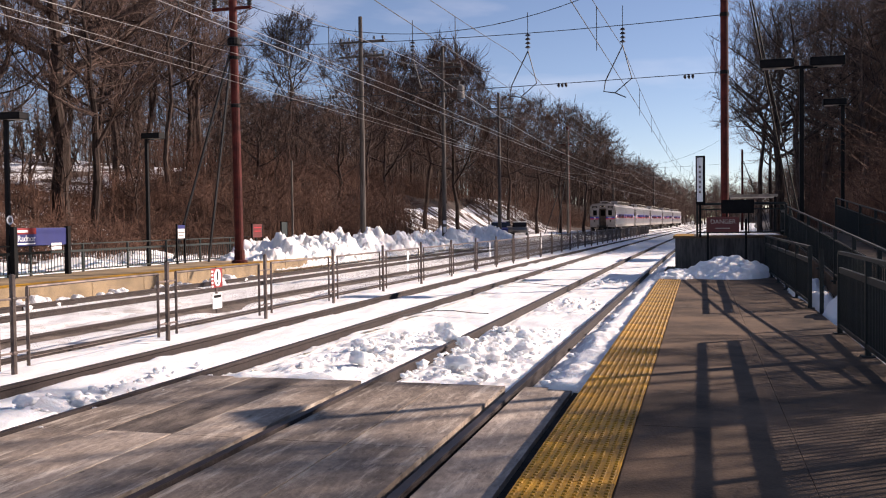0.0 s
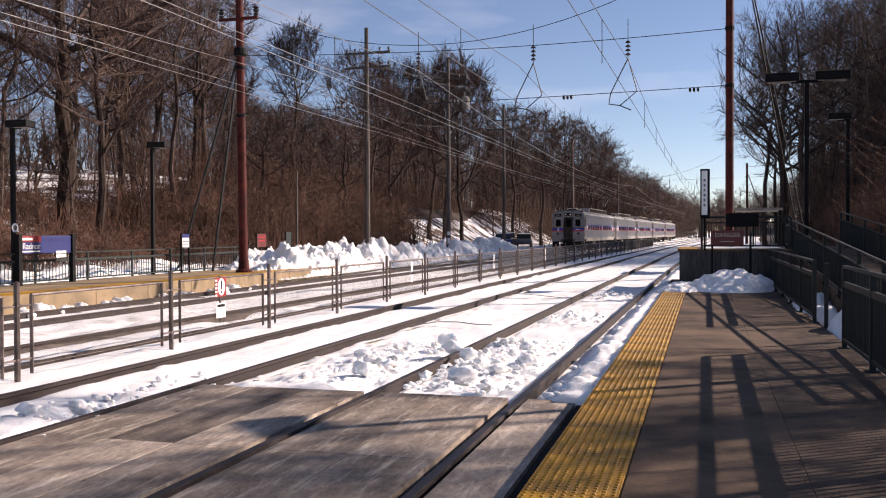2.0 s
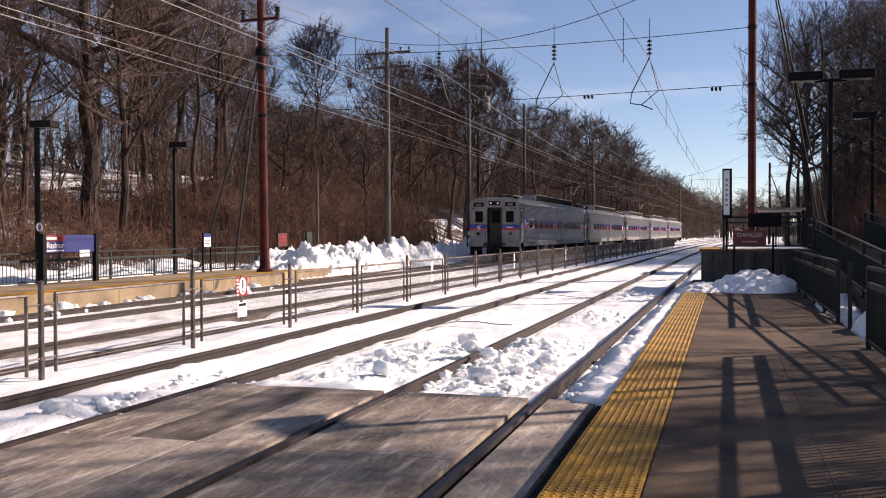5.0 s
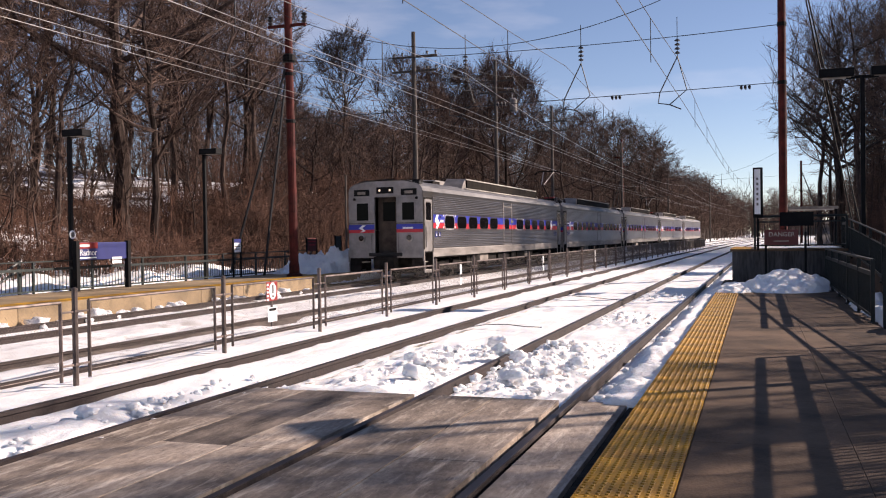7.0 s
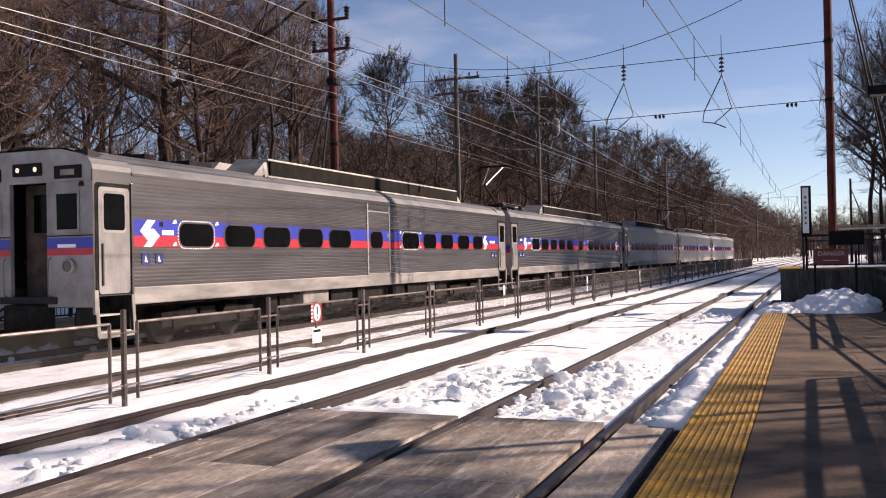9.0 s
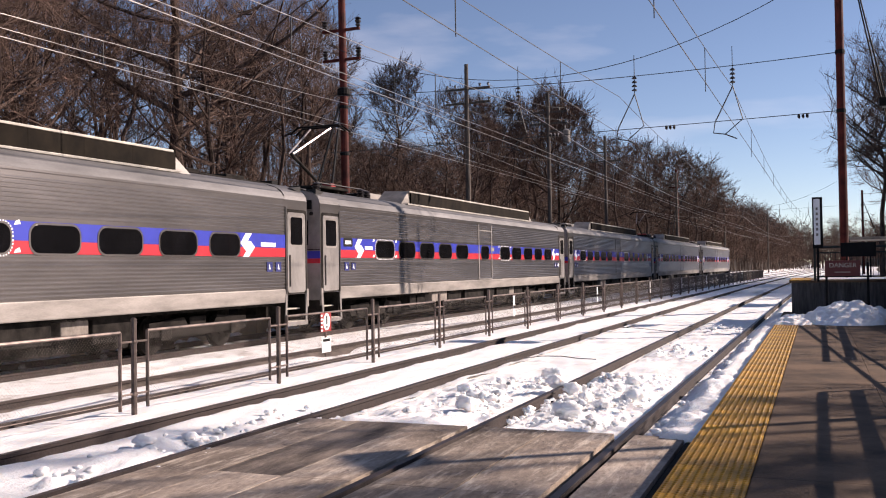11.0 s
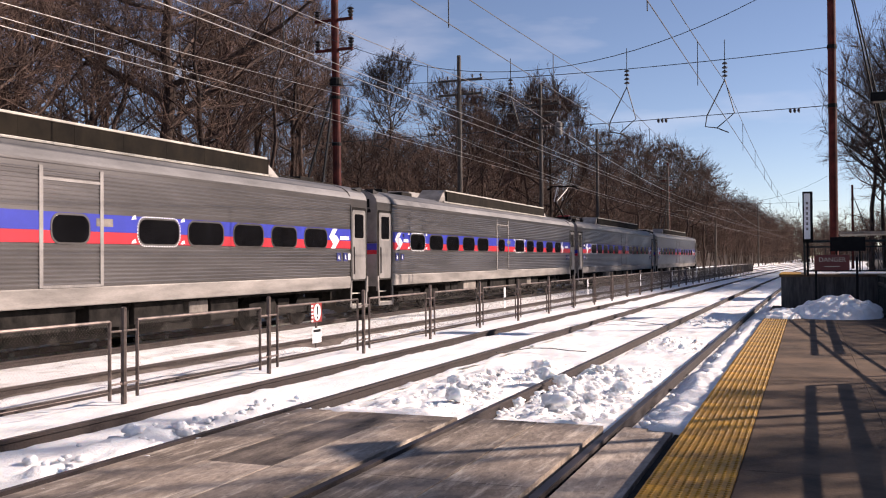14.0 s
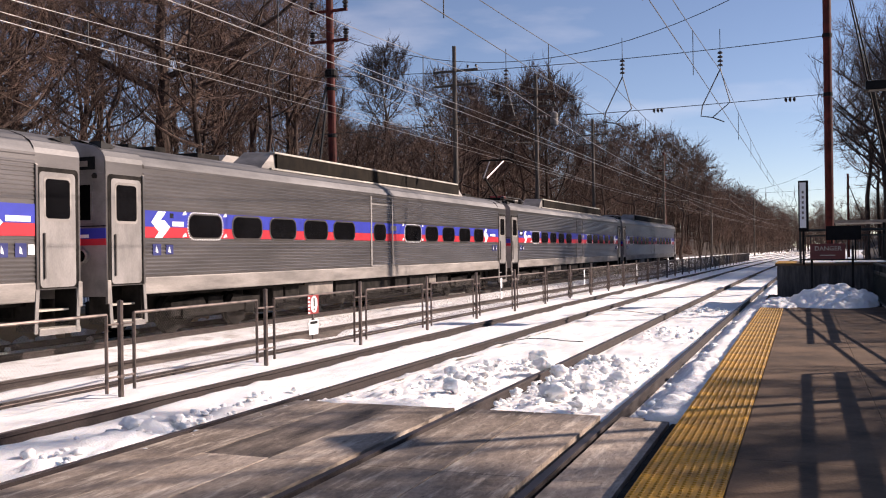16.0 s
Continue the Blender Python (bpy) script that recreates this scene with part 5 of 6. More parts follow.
def build_far_platform():
    plat = thing("far_platform", "low tan concrete platform with patches of snow on its edge", "platform", kind="structure")
    y = -5.0
    while y < 37:
        part("slab", Geo().box(FAR_EDGE - 3.35, FAR_EDGE + bend(y) * 0.2, y + 0.005, y + 2.43, -0.4, FAR_Z, 0.01), FAR_PLAT, plat)
        y += 2.44
    part("edge_strip", Geo().box(FAR_EDGE - 0.62, FAR_EDGE + 0.0, -5, 37, FAR_Z + 0.002, FAR_Z + 0.014, 0.004), YELLOW, plat, "faded yellow edge strip")
    railing("railing", -19.0, 4, 38, 0.1, 0.15, 0.93, "green picket railing at the back of the far platform", FAR_GREEN, post_step=2.4, picket=0.145)
    s = thing("station_sign", "blue station sign with white lettering and a red corner", "sign", at=pose(-18.55, 22.2, 0))
    part("panel", Geo().box(-0.02, 0.02, 0.05, 2.28, 1.07, 1.58, 0.006), SIGN_BLUE, s)
    part("corner", Geo().box(0.022, 0.026, 0.05, 0.9, 1.40, 1.575), SIGN_RED, s)
    part("text_bar", Geo().box(0.028, 0.031, 0.12, 0.55, 1.45, 1.52), WHITE, s)
    part("text_bar", Geo().box(0.023, 0.027, 0.12, 0.85, 1.11, 1.15), WHITE, s)
    text("Radnor", 0.25, pose(0.026, 0.12, 1.275, 90, 0, 90), WHITE, s, align="LEFT")
    part("plate", Geo().box(0.022, 0.03, 1.55, 2.0, 0.93, 1.02).box(0.022, 0.03, 1.55, 2.0, 1.05, 1.13), WHITE, s)
    for y in (0.0, 2.32):
        part("post", Geo().box(-0.07, 0.07, y - 0.07, y + 0.07, 0.05, 1.62, 0.006), BLACK, s)
    for nm, x, y, z0, z1, w, mat, lab in (("notice_board", -18.8, 31.4, 1.12, 1.62, 0.55, WHITE, "white notice with a blue heading"), ("notice_board", -18.6, 37.3, 1.05, 1.62, 0.95, DULL_RED, "dark red notice board on posts"), ("notice_board", -18.3, 39.4, 0.75, 1.7, 0.6, FAR_GREEN, "dark green panel on a post")):
        b = thing(nm, lab + " at the far platform", "sign", at=pose(x, y, 0))
        part("panel", Geo().box(-0.02, 0.02, -w / 2, w / 2, z0, z1, 0.006), mat, b)
        if mat is WHITE:
            part("heading", Geo().box(0.022, 0.026, -w / 2, w / 2, z1 - 0.14, z1), SIGN_BLUE, b)
            for z, w1 in ((1.32, 0.2), (1.22, 0.15)):
                part("text_bar", Geo().box(0.022, 0.025, -0.2, w1, z, z + 0.04), UNDER_GREY, b)
        elif mat is DULL_RED:
            for z, w1 in ((1.45, 0.35), (1.30, 0.3)):
                part("text_bar", Geo().box(0.022, 0.025, -w1, w1, z, z + 0.045), RED, b)
        for k in (-w / 2, w / 2):
            part("post", Geo().box(-0.03, 0.03, k - 0.03, k + 0.03, -0.1, z1 + 0.03), BLACK, b)
    st = thing("stair_railing", "dark green sloping handrails of the steps behind the far platform", "railing", at=pose(-19.25, 0, 0))
    for y0, z0, y1, z1, nm in ((20.75, 1.06, 18.6, 0.02, "upper_handrail"), (20.75, 0.86, 18.6, -0.18, "lower_handrail"), (19.0, 0.80, 16.9, -0.22, "upper_handrail"), (19.0, 0.60, 16.9, -0.40, "lower_handrail")):
        part(nm, Geo().tube([(0, y0, z0), (0, y1, z1)], 0.035, 6), FAR_GREEN, st)
    for y, z in ((20.75, 1.10), (19.75, 0.62), (19.0, 0.85), (17.6, 0.16)):
        part("post", Geo().box(-0.035, 0.035, y - 0.035, y + 0.035, -0.35, z, 0.004), FAR_GREEN, st)
    nb = thing("notice_board", "white notice with dark lines on the far platform railing", "sign", at=pose(-18.93, 19.28, 0.07))
    part("panel", Geo().box(-0.012, 0.012, -0.21, 0.21, 0.64, 0.98, 0.006), WHITE, nb)
    for k in range(3):
        part("text_bar", Geo().box(0.013, 0.016, -0.15, 0.15, 0.74 + 0.07 * k, 0.765 + 0.07 * k), UNDER_GREY, nb)
    rs = thing("round_sign", "small round grey and white sign on a lamp post", "sign", at=pose(-18.97, 22.56, -0.17))
    part("disc", Geo().prism([(0.13 * math.cos(k * math.pi / 10), 1.98 + 0.13 * math.sin(k * math.pi / 10)) for k in range(20)], 0.0, 0.012), WHITE, rs)
    part("mark", Geo().prism([(0.08 * math.cos(k * math.pi / 6), 1.98 + 0.08 * math.sin(k * math.pi / 6)) for k in range(12)], 0.0125, 0.015), UNDER_GREY, rs)
    thin = thing("slim_pole", "slim pale wooden pole behind the far platform", "pole", geo=Geo().tube([(-18.6, 41.0, 0), (-18.6, 41.0, 4.6)], 0.06, 8, 0.05), material=WOOD_POLE)


def build_ground_cables():
    for pts in (((-5.1, 15.7), (-4.75, 16.7), (-4.35, 16.6), (-3.95, 16.3), (-3.6, 16.1)), ((-4.9, 24.8), (-4.3, 24.7), (-3.35, 23.6))):
        thing("loose_cable", "thin dark cable lying on the snow", "cable", "loose cables", geo=Geo().tube([(x, y, -0.06 + 0.05 * fbm(x, y, 0.9) + 0.03) for x, y in pts], 0.008, 5), material=CABLE)


def build_parked_cars():
    for i, (x, y, turn, mat, word) in enumerate(((-19.6, 93, 12, SIGN_BLUE, "dark blue"), (-20.6, 99, 20, UNDER_GREY, "grey"), (-19.9, 106, 8, STEEL, "silver"))):
        z = ground_z(x, y)
        c = thing("parked_car", word + " parked car with snow on its roof", "car", "parked cars", at=pose(x, y, z, 0, 0, turn))
        body = [(-2.2, 0.3), (2.2, 0.3), (2.25, 0.62), (2.1, 0.85), (1.25, 0.92), (-1.7, 0.95), (-2.2, 0.85), (-2.28, 0.6)]
        part("body", Geo().prism(body, -0.88, 0.88), mat, c)
        part("cabin", Geo().prism([(1.2, 0.93), (0.45, 1.42), (-1.0, 1.45), (-1.75, 0.96)], -0.76, 0.76), GLASS, c)
        part("roof", Geo().prism([(0.42, 1.425), (0.3, 1.47), (-0.9, 1.49), (-1.0, 1.455)], -0.74, 0.74), mat, c)
        part("snow_cap", Geo().box(-0.7, 0.7, -0.9, 0.3, 1.475, 1.56, 0.03), SNOW, c)
        for sx in (-0.8, 0.8):
            for wy in (-1.4, 1.4):
                g = Geo()
                ring = [(sx + dx, wy + 0.32 * math.cos(k * math.pi / 8), 0.32 + 0.32 * math.sin(k * math.pi / 8)) for dx in (-0.1, 0.1) for k in range(16)]
                g.add(ring, [(k, (k + 1) % 16, 16 + (k + 1) % 16, 16 + k) for k in range(16)] + [tuple(range(16)), tuple(range(16, 32))])
                part("wheel", g, RUBBER, c)


# ---- snow heaps ----
def snow_heap(x, y, rx, ry, h, seed, label, dirty=False, n=46, rough=1.0, zb=None):
    g = Geo()
    vs = []
    base = ground_z(x, y) if zb is None else zb
    for j in range(n + 1):
        for i in range(n + 1):
            a, b = 2 * i / n - 1, 2 * j / n - 1
            d = math.sqrt(a * a + b * b)
            k = max(0.0, 1 - d ** 2) ** 0.8
            f = fbm(x + a * rx, y + b * ry, 0.7, seed)
            f2 = noise.noise(((x + a * rx) * 2.6, (y + b * ry) * 2.6, seed)) + 0.6 * noise.noise(((x + a * rx) * 6, (y + b * ry) * 6, seed))
            z = h * k * (0.75 + 0.35 * f * rough) + rough * 0.12 * f2 * min(1, k * 3) + (rough - 0.6) * 0.07 * noise.noise(((x + a * rx) * 11, (y + b * ry) * 11, seed)) - 0.06
            vs.append((x + a * rx, y + b * ry, base + max(z, -0.06)))
    g.add(vs, [(j * (n + 1) + i, j * (n + 1) + i + 1, (j + 1) * (n + 1) + i + 1, (j + 1) * (n + 1) + i) for j in range(n) for i in range(n)])
    return thing("snow_heap", label, "snow", geo=g, material=SNOW_DIRTY if dirty else SNOW, kind="stuff", flat=False)


def lump(g, c, r, seed):
    bm = bmesh.new()
    bmesh.ops.create_icosphere(bm, subdivisions=3 if r > 0.06 else 2 if r > 0.02 else 1, radius=1)
    for v in bm.verts:
        k = 1 + 0.45 * noise.noise(v.co * 1.5 + Vector((seed, 0, 0))) + 0.34 * noise.noise(v.co * 3.1 + Vector((seed, 3, 0))) + 0.2 * noise.noise(v.co * 6.5 + Vector((seed, 5, 0)))
        v.co *= k
    bm.verts.index_update()
    g.add([(c[0] + v.co.x * r * 1.15, c[1] + v.co.y * r, c[2] + v.co.z * r * 0.75) for v in bm.verts], [[v.index for v in f.verts] for f in bm.faces])
    bm.free()


def build_snow_heaps():
    rnd = random.Random(11)
    snow_heap(0.62, 25.6, 1.25, 1.9, 0.62, 3, "shovelled snow heap against the raised platform", zb=PLAT_Z, rough=0.9, n=90)
    snow_heap(1.25, 26.2, 0.75, 1.2, 0.52, 31, "shovelled snow heap against the raised platform", zb=PLAT_Z, rough=0.85, n=60)
    snow_heap(-0.55, 25.2, 0.75, 1.9, 0.42, 5, "shovelled snow sliding off the platform end", zb=PLAT_Z - 0.1, rough=0.9, n=70)
    snow_heap(2.3, 15.2, 0.55, 1.2, 0.62, 8, "snow heap at the gap in the railing", zb=0.05)
    snow_heap(2.05, 19.5, 0.45, 3.6, 0.5, 9, "snow banked along the railing", zb=0.0)
    y = 37.5
    i = 0
    while y < 84:
        snow_heap(-17.9 + bend(y) + rnd.uniform(-0.5, 0.5), y, rnd.uniform(1.8, 2.6), rnd.uniform(3.0, 4.6), rnd.uniform(0.85, 1.6) * (1 - 0.004 * (y - 37)), 20 + i, "ploughed bank of rough white snow beside the line", n=84, rough=2.3, zb=-0.1)
        y += rnd.uniform(3.2, 5.0)
        i += 1
    for y in (5, 11, 15, 19, 24, 28, 33):
        snow_heap(-21.2 + rnd.uniform(-1, 1), y, rnd.uniform(1.5, 2.3), rnd.uniform(3, 4), rnd.uniform(0.6, 1.0), 60 + y, "snow banked behind the far platform railing", zb=0.05, n=30)
    # loose blocks thrown up by the plough
    g = Geo()
    zones = ((-3.95, 0.4, 9.6, 13.2, 150), (-2.5, 0.45, 9.2, 14.0, 330), (-2.45, 0.4, 17.0, 19.6, 60), (-2.4, 0.4, 23.5, 26.5, 40))
    for c, w, ya, yb, count in zones:
        for k in range(count):
            x, y = c + rnd.uniform(-1.3, 1.3) * w, rnd.uniform(ya, yb)
            if abs(x + 3.255) < 0.13 or abs(x + 1.75) < 0.13:
                continue
            r = min(0.07, 0.009 + rnd.expovariate(85))
            lump(g, (x + bend(y), y, -0.02 + r * 0.4), r, k * 3.7 + c)
    for x, y, r in ((-2.55, 10.0, 0.13), (-3.62, 13.3, 0.12), (-3.3, 12.4, 0.12), (-2.1, 11.4, 0.10), (-3.8, 10.2, 0.11), (-5.85, 7.1, 0.085), (-5.65, 7.5, 0.06), (-2.95, 11.8, 0.1), (-4.3, 11.5, 0.09), (-2.35, 12.8, 0.09), (-2.3, 10.6, 0.08), (-4.0, 11.0, 0.08)):
        lump(g, (x, y, 0.0 + r * 0.3), r, x * 9)
    for k in range(34):
        lump(g, (-5.78 + rnd.gauss(0, 0.2), rnd.gauss(7.4, 0.8), -0.045), rnd.uniform(0.02, 0.06), 3000 + k)
    for k in range(30):
        lump(g, (-5.75 + rnd.gauss(0, 0.22), rnd.uniform(4.5, 10), -0.05), rnd.uniform(0.015, 0.04), k)
    for k in range(30):
        y = rnd.uniform(3.5, 9.5)
        lump(g, (-5.08 + rnd.gauss(0, 0.05), y, -0.03), rnd.uniform(0.01, 0.03), 900 + k)
    for k in range(28):
        lump(g, (-1.35 + rnd.gauss(0, 0.1), 8.9 + rnd.random() ** 1.6 * 12, 0.0), rnd.uniform(0.02, 0.07), 1500 + k)
    thing("snow_blocks", "broken blocks and crumbs of snow between the rails", "snow", geo=g, material=SNOW, kind="stuff", flat=False)
    g = Geo()
    for k in range(60):
        lump(g, (-15.3 + rnd.uniform(-0.3, 0.6), rnd.uniform(8, 30), -0.24), rnd.uniform(0.05, 0.22), 2500 + k)
    thing("snow_blocks", "dirty clumps of snow below the far platform edge", "snow", geo=g, material=SNOW_DIRTY, kind="stuff", flat=False)


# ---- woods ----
# bearing from the camera (degrees from +y) and the skyline's height seen there, in degrees
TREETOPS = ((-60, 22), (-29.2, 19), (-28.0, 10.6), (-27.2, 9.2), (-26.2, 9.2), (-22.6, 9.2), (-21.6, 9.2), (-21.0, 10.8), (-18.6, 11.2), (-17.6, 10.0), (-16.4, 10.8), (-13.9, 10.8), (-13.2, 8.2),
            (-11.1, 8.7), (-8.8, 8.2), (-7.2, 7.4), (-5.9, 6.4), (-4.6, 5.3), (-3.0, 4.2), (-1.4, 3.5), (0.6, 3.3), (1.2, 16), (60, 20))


def skyline_cap(x, y):
    """Tallest tree at x, y that keeps below the skyline seen from the camera."""
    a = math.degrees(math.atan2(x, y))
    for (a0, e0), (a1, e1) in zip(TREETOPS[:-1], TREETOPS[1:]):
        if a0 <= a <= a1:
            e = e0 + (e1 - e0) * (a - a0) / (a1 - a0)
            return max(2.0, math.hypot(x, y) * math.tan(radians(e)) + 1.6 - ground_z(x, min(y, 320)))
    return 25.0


def bough(g, a, b, c, r0, r1, sides, steps, mi=0):
    """A tapering limb bent from a by way of b to c; gives its points back."""
    pts = [(a * (1 - t) ** 2 + b * (2 * t * (1 - t)) + c * t * t) for t in [i / steps for i in range(steps + 1)]]
    g.tube(pts, r0, sides, r1, cap=False, mi=mi)
    return pts


def spike(g, p, q, r, mi=0):
    """A twig that runs out to a point."""
    d = (q - p).normalized()
    u = d.orthogonal().normalized() * r
    v = d.cross(u)
    g.add([p + u, p - u * 0.5 + v * 0.87, p - u * 0.5 - v * 0.87, q], [(0, 1, 3), (1, 2, 3), (2, 0, 3)], mi)


def tree_mesh(seed, h, width, fork, r, kids=(11, 7, 6, 6), fine=1.0, lift=-0.3):
    """A bare broad-crowned tree: trunk mesh, and crown mesh of bending limbs, branches and pointed twigs."""
    rnd = random.Random(seed)
    trunk, crown = Geo(), Geo()
    base, tip = Vector((0, 0, -0.5)), Vector((rnd.gauss(0, 0.03) * h, rnd.gauss(0, 0.03) * h, h * 0.9))
    pts = [base.lerp(tip, i / 9) + Vector((rnd.gauss(0, 0.011) * h, rnd.gauss(0, 0.011) * h, 0)) * min(i, 3) / 3 for i in range(10)]
    trunk.tube(pts, r, 8, r * 0.16, cap=False)
    trunk.tube([(0, 0, -0.6), (0, 0, 0.05), (0.01, 0, 0.7)], r * 1.55, 8, r * 0.95, cap=False)
    mid, half = Vector((0, 0, h * (fork * 0.75 + 1) / 2)), h * (1 - fork * 0.75) / 2

    def rim(way, k=1.0):
        """The crown's outline in one direction."""
        k *= rnd.uniform(0.86, 1.04)
        return mid + Vector((way.x * width / 2, way.y * width / 2, way.z * half)) * k

    n = kids[0]
    for i in range(n):
        f = fork + (0.93 - fork) * (i + rnd.random() * 0.7) / n
        j = f * 9
        p = pts[int(j)].lerp(pts[min(9, int(j) + 1)], j - int(j))
        a = i * 2.4 + rnd.uniform(-0.5, 0.5)
        rise = lift + (1.2 - lift * 0.5) * (i + rnd.random()) / n
        out = Vector((math.cos(a), math.sin(a), 0))
        way = (out * math.cos(rise) + Vector((0, 0, math.sin(rise)))).normalized()
        end = rim(way)
        end.z = max(end.z, p.z + 0.06 * h)
        long = (end - p).length
        r0 = max(0.03, r * (1 - 0.8 * f) * rnd.uniform(0.5, 0.75))
        l1 = bough(crown, p, p + out * long * 0.45 + Vector((rnd.gauss(0, 0.15), rnd.gauss(0, 0.15), rnd.uniform(0.05, 0.35))) * long, end, r0, r0 * 0.22, 5, 5, 1)
        for k in range(kids[1]):
            t = 0.22 + 0.76 * (k + rnd.random()) / kids[1]
            q = l1[min(5, int(t * 5))].lerp(l1[min(5, int(t * 5) + 1)], t * 5 - int(t * 5))
            w2 = (q - mid)
            w2 = Vector((w2.x / (width / 2), w2.y / (width / 2), w2.z / half)) + Vector((rnd.gauss(0, 0.5), rnd.gauss(0, 0.5), rnd.gauss(0.25, 0.35)))
            e2 = q.lerp(rim(w2.normalized()), rnd.uniform(0.5, 1.0))
            if (e2 - q).length > 0.34 * h:
                e2 = q + (e2 - q).normalized() * 0.34 * h * rnd.uniform(0.6, 1)
            d2 = e2 - q
            r1 = max(0.016, r0 * (1 - 0.7 * t) * 0.5)
            l2 = bough(crown, q, q + d2 * 0.5 + Vector((rnd.gauss(0, 0.14), rnd.gauss(0, 0.14), rnd.gauss(-0.02, 0.1))) * d2.length, e2, r1, r1 * 0.3, 4, 3, 1)
            for m in range(kids[2]):
                t3 = 0.2 + 0.8 * (m + rnd.random()) / kids[2]
                s = l2[min(3, int(t3 * 3))].lerp(l2[min(3, int(t3 * 3) + 1)], t3 * 3 - int(t3 * 3))
                d3 = (d2.normalized() + Vector((rnd.gauss(0, 0.42), rnd.gauss(0, 0.42), rnd.gauss(0.3, 0.35)))).normalized() * h * rnd.uniform(0.05, 0.105)
                e3 = s + d3
                r2 = max(0.011, r1 * 0.42) * fine
                l3 = bough(crown, s, s + d3 * 0.5 + Vector((rnd.gauss(0, 0.1), rnd.gauss(0, 0.1), 0)) * d3.length, e3, r2, r2 * 0.45, 3, 2)
                for z in range(kids[3]):
                    c = l3[1].lerp(l3[2], rnd.random()) if z % 2 else l3[0].lerp(l3[1], rnd.random())
                    tw = (d3.normalized() + Vector((rnd.gauss(0, 0.42), rnd.gauss(0, 0.42), rnd.gauss(0.25, 0.3)))).normalized() * h * rnd.uniform(0.025, 0.065)
                    spike(crown, c, c + tw, 0.0095 * fine)
    return trunk.mesh("trunk", BARK), crown.mesh("crown", [TWIG, BARK]), h


def build_woods():
    rnd = random.Random(77)
    # seed, height, crown width, fork, trunk radius
    shapes = ((1, 19, 11, 0.34, 0.31), (2, 21, 9, 0.42, 0.27), (3, 17, 10, 0.30, 0.25), (4, 22, 13, 0.36, 0.36), (5, 15, 7, 0.34, 0.17), (6, 20, 7.5, 0.48, 0.22))
    near = [tree_mesh(*sh) for sh in shapes]
    far = [tree_mesh(sh[0] + 50, *sh[1:], (10, 6, 6, 6), 1.45) for sh in shapes]
    oak = [tree_mesh(21, 20, 17, 0.36, 0.40, (13, 7, 6, 5), 1.0)]
    # upright, round-headed trees
    round_top = [tree_mesh(31, 15, 6.4, 0.50, 0.21, (16, 7, 7, 7), 1.2, 0.15), tree_mesh(32, 15, 8.0, 0.42, 0.20, (15, 7, 7, 7), 1.2, 0.15), tree_mesh(33, 15, 5.6, 0.33, 0.19, (15, 7, 7, 7), 1.2, 0.15)]
    young = [tree_mesh(90 + k, h, w, 0.22, 0.06, (9, 4, 4, 3), 1.0) for k, h, w in ((1, 8, 2.8), (2, 10, 3.4), (3, 7, 2.6))]

    def plant(x, y, meshes, k=None, size=1.0, label="tall bare deciduous tree with fine grey-brown twigs", top=None):
        t, c, h = meshes[rnd.randrange(len(meshes)) if k is None else k]
        room = skyline_cap(x, y) * rnd.uniform(0.72, 0.90) if top is None else top
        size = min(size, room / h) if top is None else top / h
        wide = max(size, min(0.62, size * 1.4))
        ob = thing("tree", label, "tree", "woodland trees")
        for nm, me in (("trunk", t), ("crown", c)):
            part(nm, me, None, ob)
        ob.matrix_basis = pose(x, y, ground_z(x, y) - 0.1, rnd.gauss(0, 1.5), rnd.gauss(0, 1.5), rnd.uniform(0, 360)) @ Matrix.Diagonal((wide, wide, size, 1))

    def at(bearing, dist):
        return dist * math.sin(radians(bearing)), dist * math.cos(radians(bearing))

    # the trees that stand out against the sky on the bank, set by camera bearing
    plant(*at(-37.3, 47), oak, 0, 1.0, "broad old oak with thick spreading bare limbs", 21)
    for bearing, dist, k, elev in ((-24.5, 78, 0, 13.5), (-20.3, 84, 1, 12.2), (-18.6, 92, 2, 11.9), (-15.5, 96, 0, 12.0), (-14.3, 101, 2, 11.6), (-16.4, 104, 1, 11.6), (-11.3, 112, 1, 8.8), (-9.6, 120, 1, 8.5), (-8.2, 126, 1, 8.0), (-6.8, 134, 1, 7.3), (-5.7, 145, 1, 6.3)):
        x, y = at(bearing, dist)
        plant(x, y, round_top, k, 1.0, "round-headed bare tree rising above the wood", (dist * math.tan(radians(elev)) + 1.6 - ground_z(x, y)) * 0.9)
    # left slope, nearest first
    for x, y, k, s in ((-30, 26, 3, 1.0), (-27.5, 25.5, 0, 0.9), (-32, 31, 3, 1.0), (-26.5, 37, 2, 0.95), (-34, 27, 1, 1.0), (-29, 47, 5, 0.9), (-27.5, 55, 0, 0.9), (-26, 66, 2, 0.9), (-30, 60, 1, 0.9), (-35, 39, 0, 1.0), (-36, 33, 5, 1.0), (-28.5, 19, 1, 1.0), (-31, 43, 1, 1.0), (-33, 48, 3, 0.95)):
        plant(x, y, near, k, s)
    for i in range(34):
        y = rnd.uniform(10, 85)
        plant(-(27.5 + rnd.random() * 20) + bend(y), y, near, None, rnd.uniform(0.8, 1.05))
    for i in range(36):
        y = rnd.uniform(10, 165)
        x = -(32 + rnd.random() ** 1.2 * 42) + bend(y)
        plant(x - (6 if 78 < y < 140 else 0), y, far, None, rnd.uniform(0.8, 1.05))
    for i in range(56):
        y = rnd.uniform(120, 330)
        plant(-(25 + rnd.random() * 45) + bend(y), y, far, None, rnd.uniform(0.7, 1.0))
    for i in range(62):
        y = rnd.uniform(12, 78)
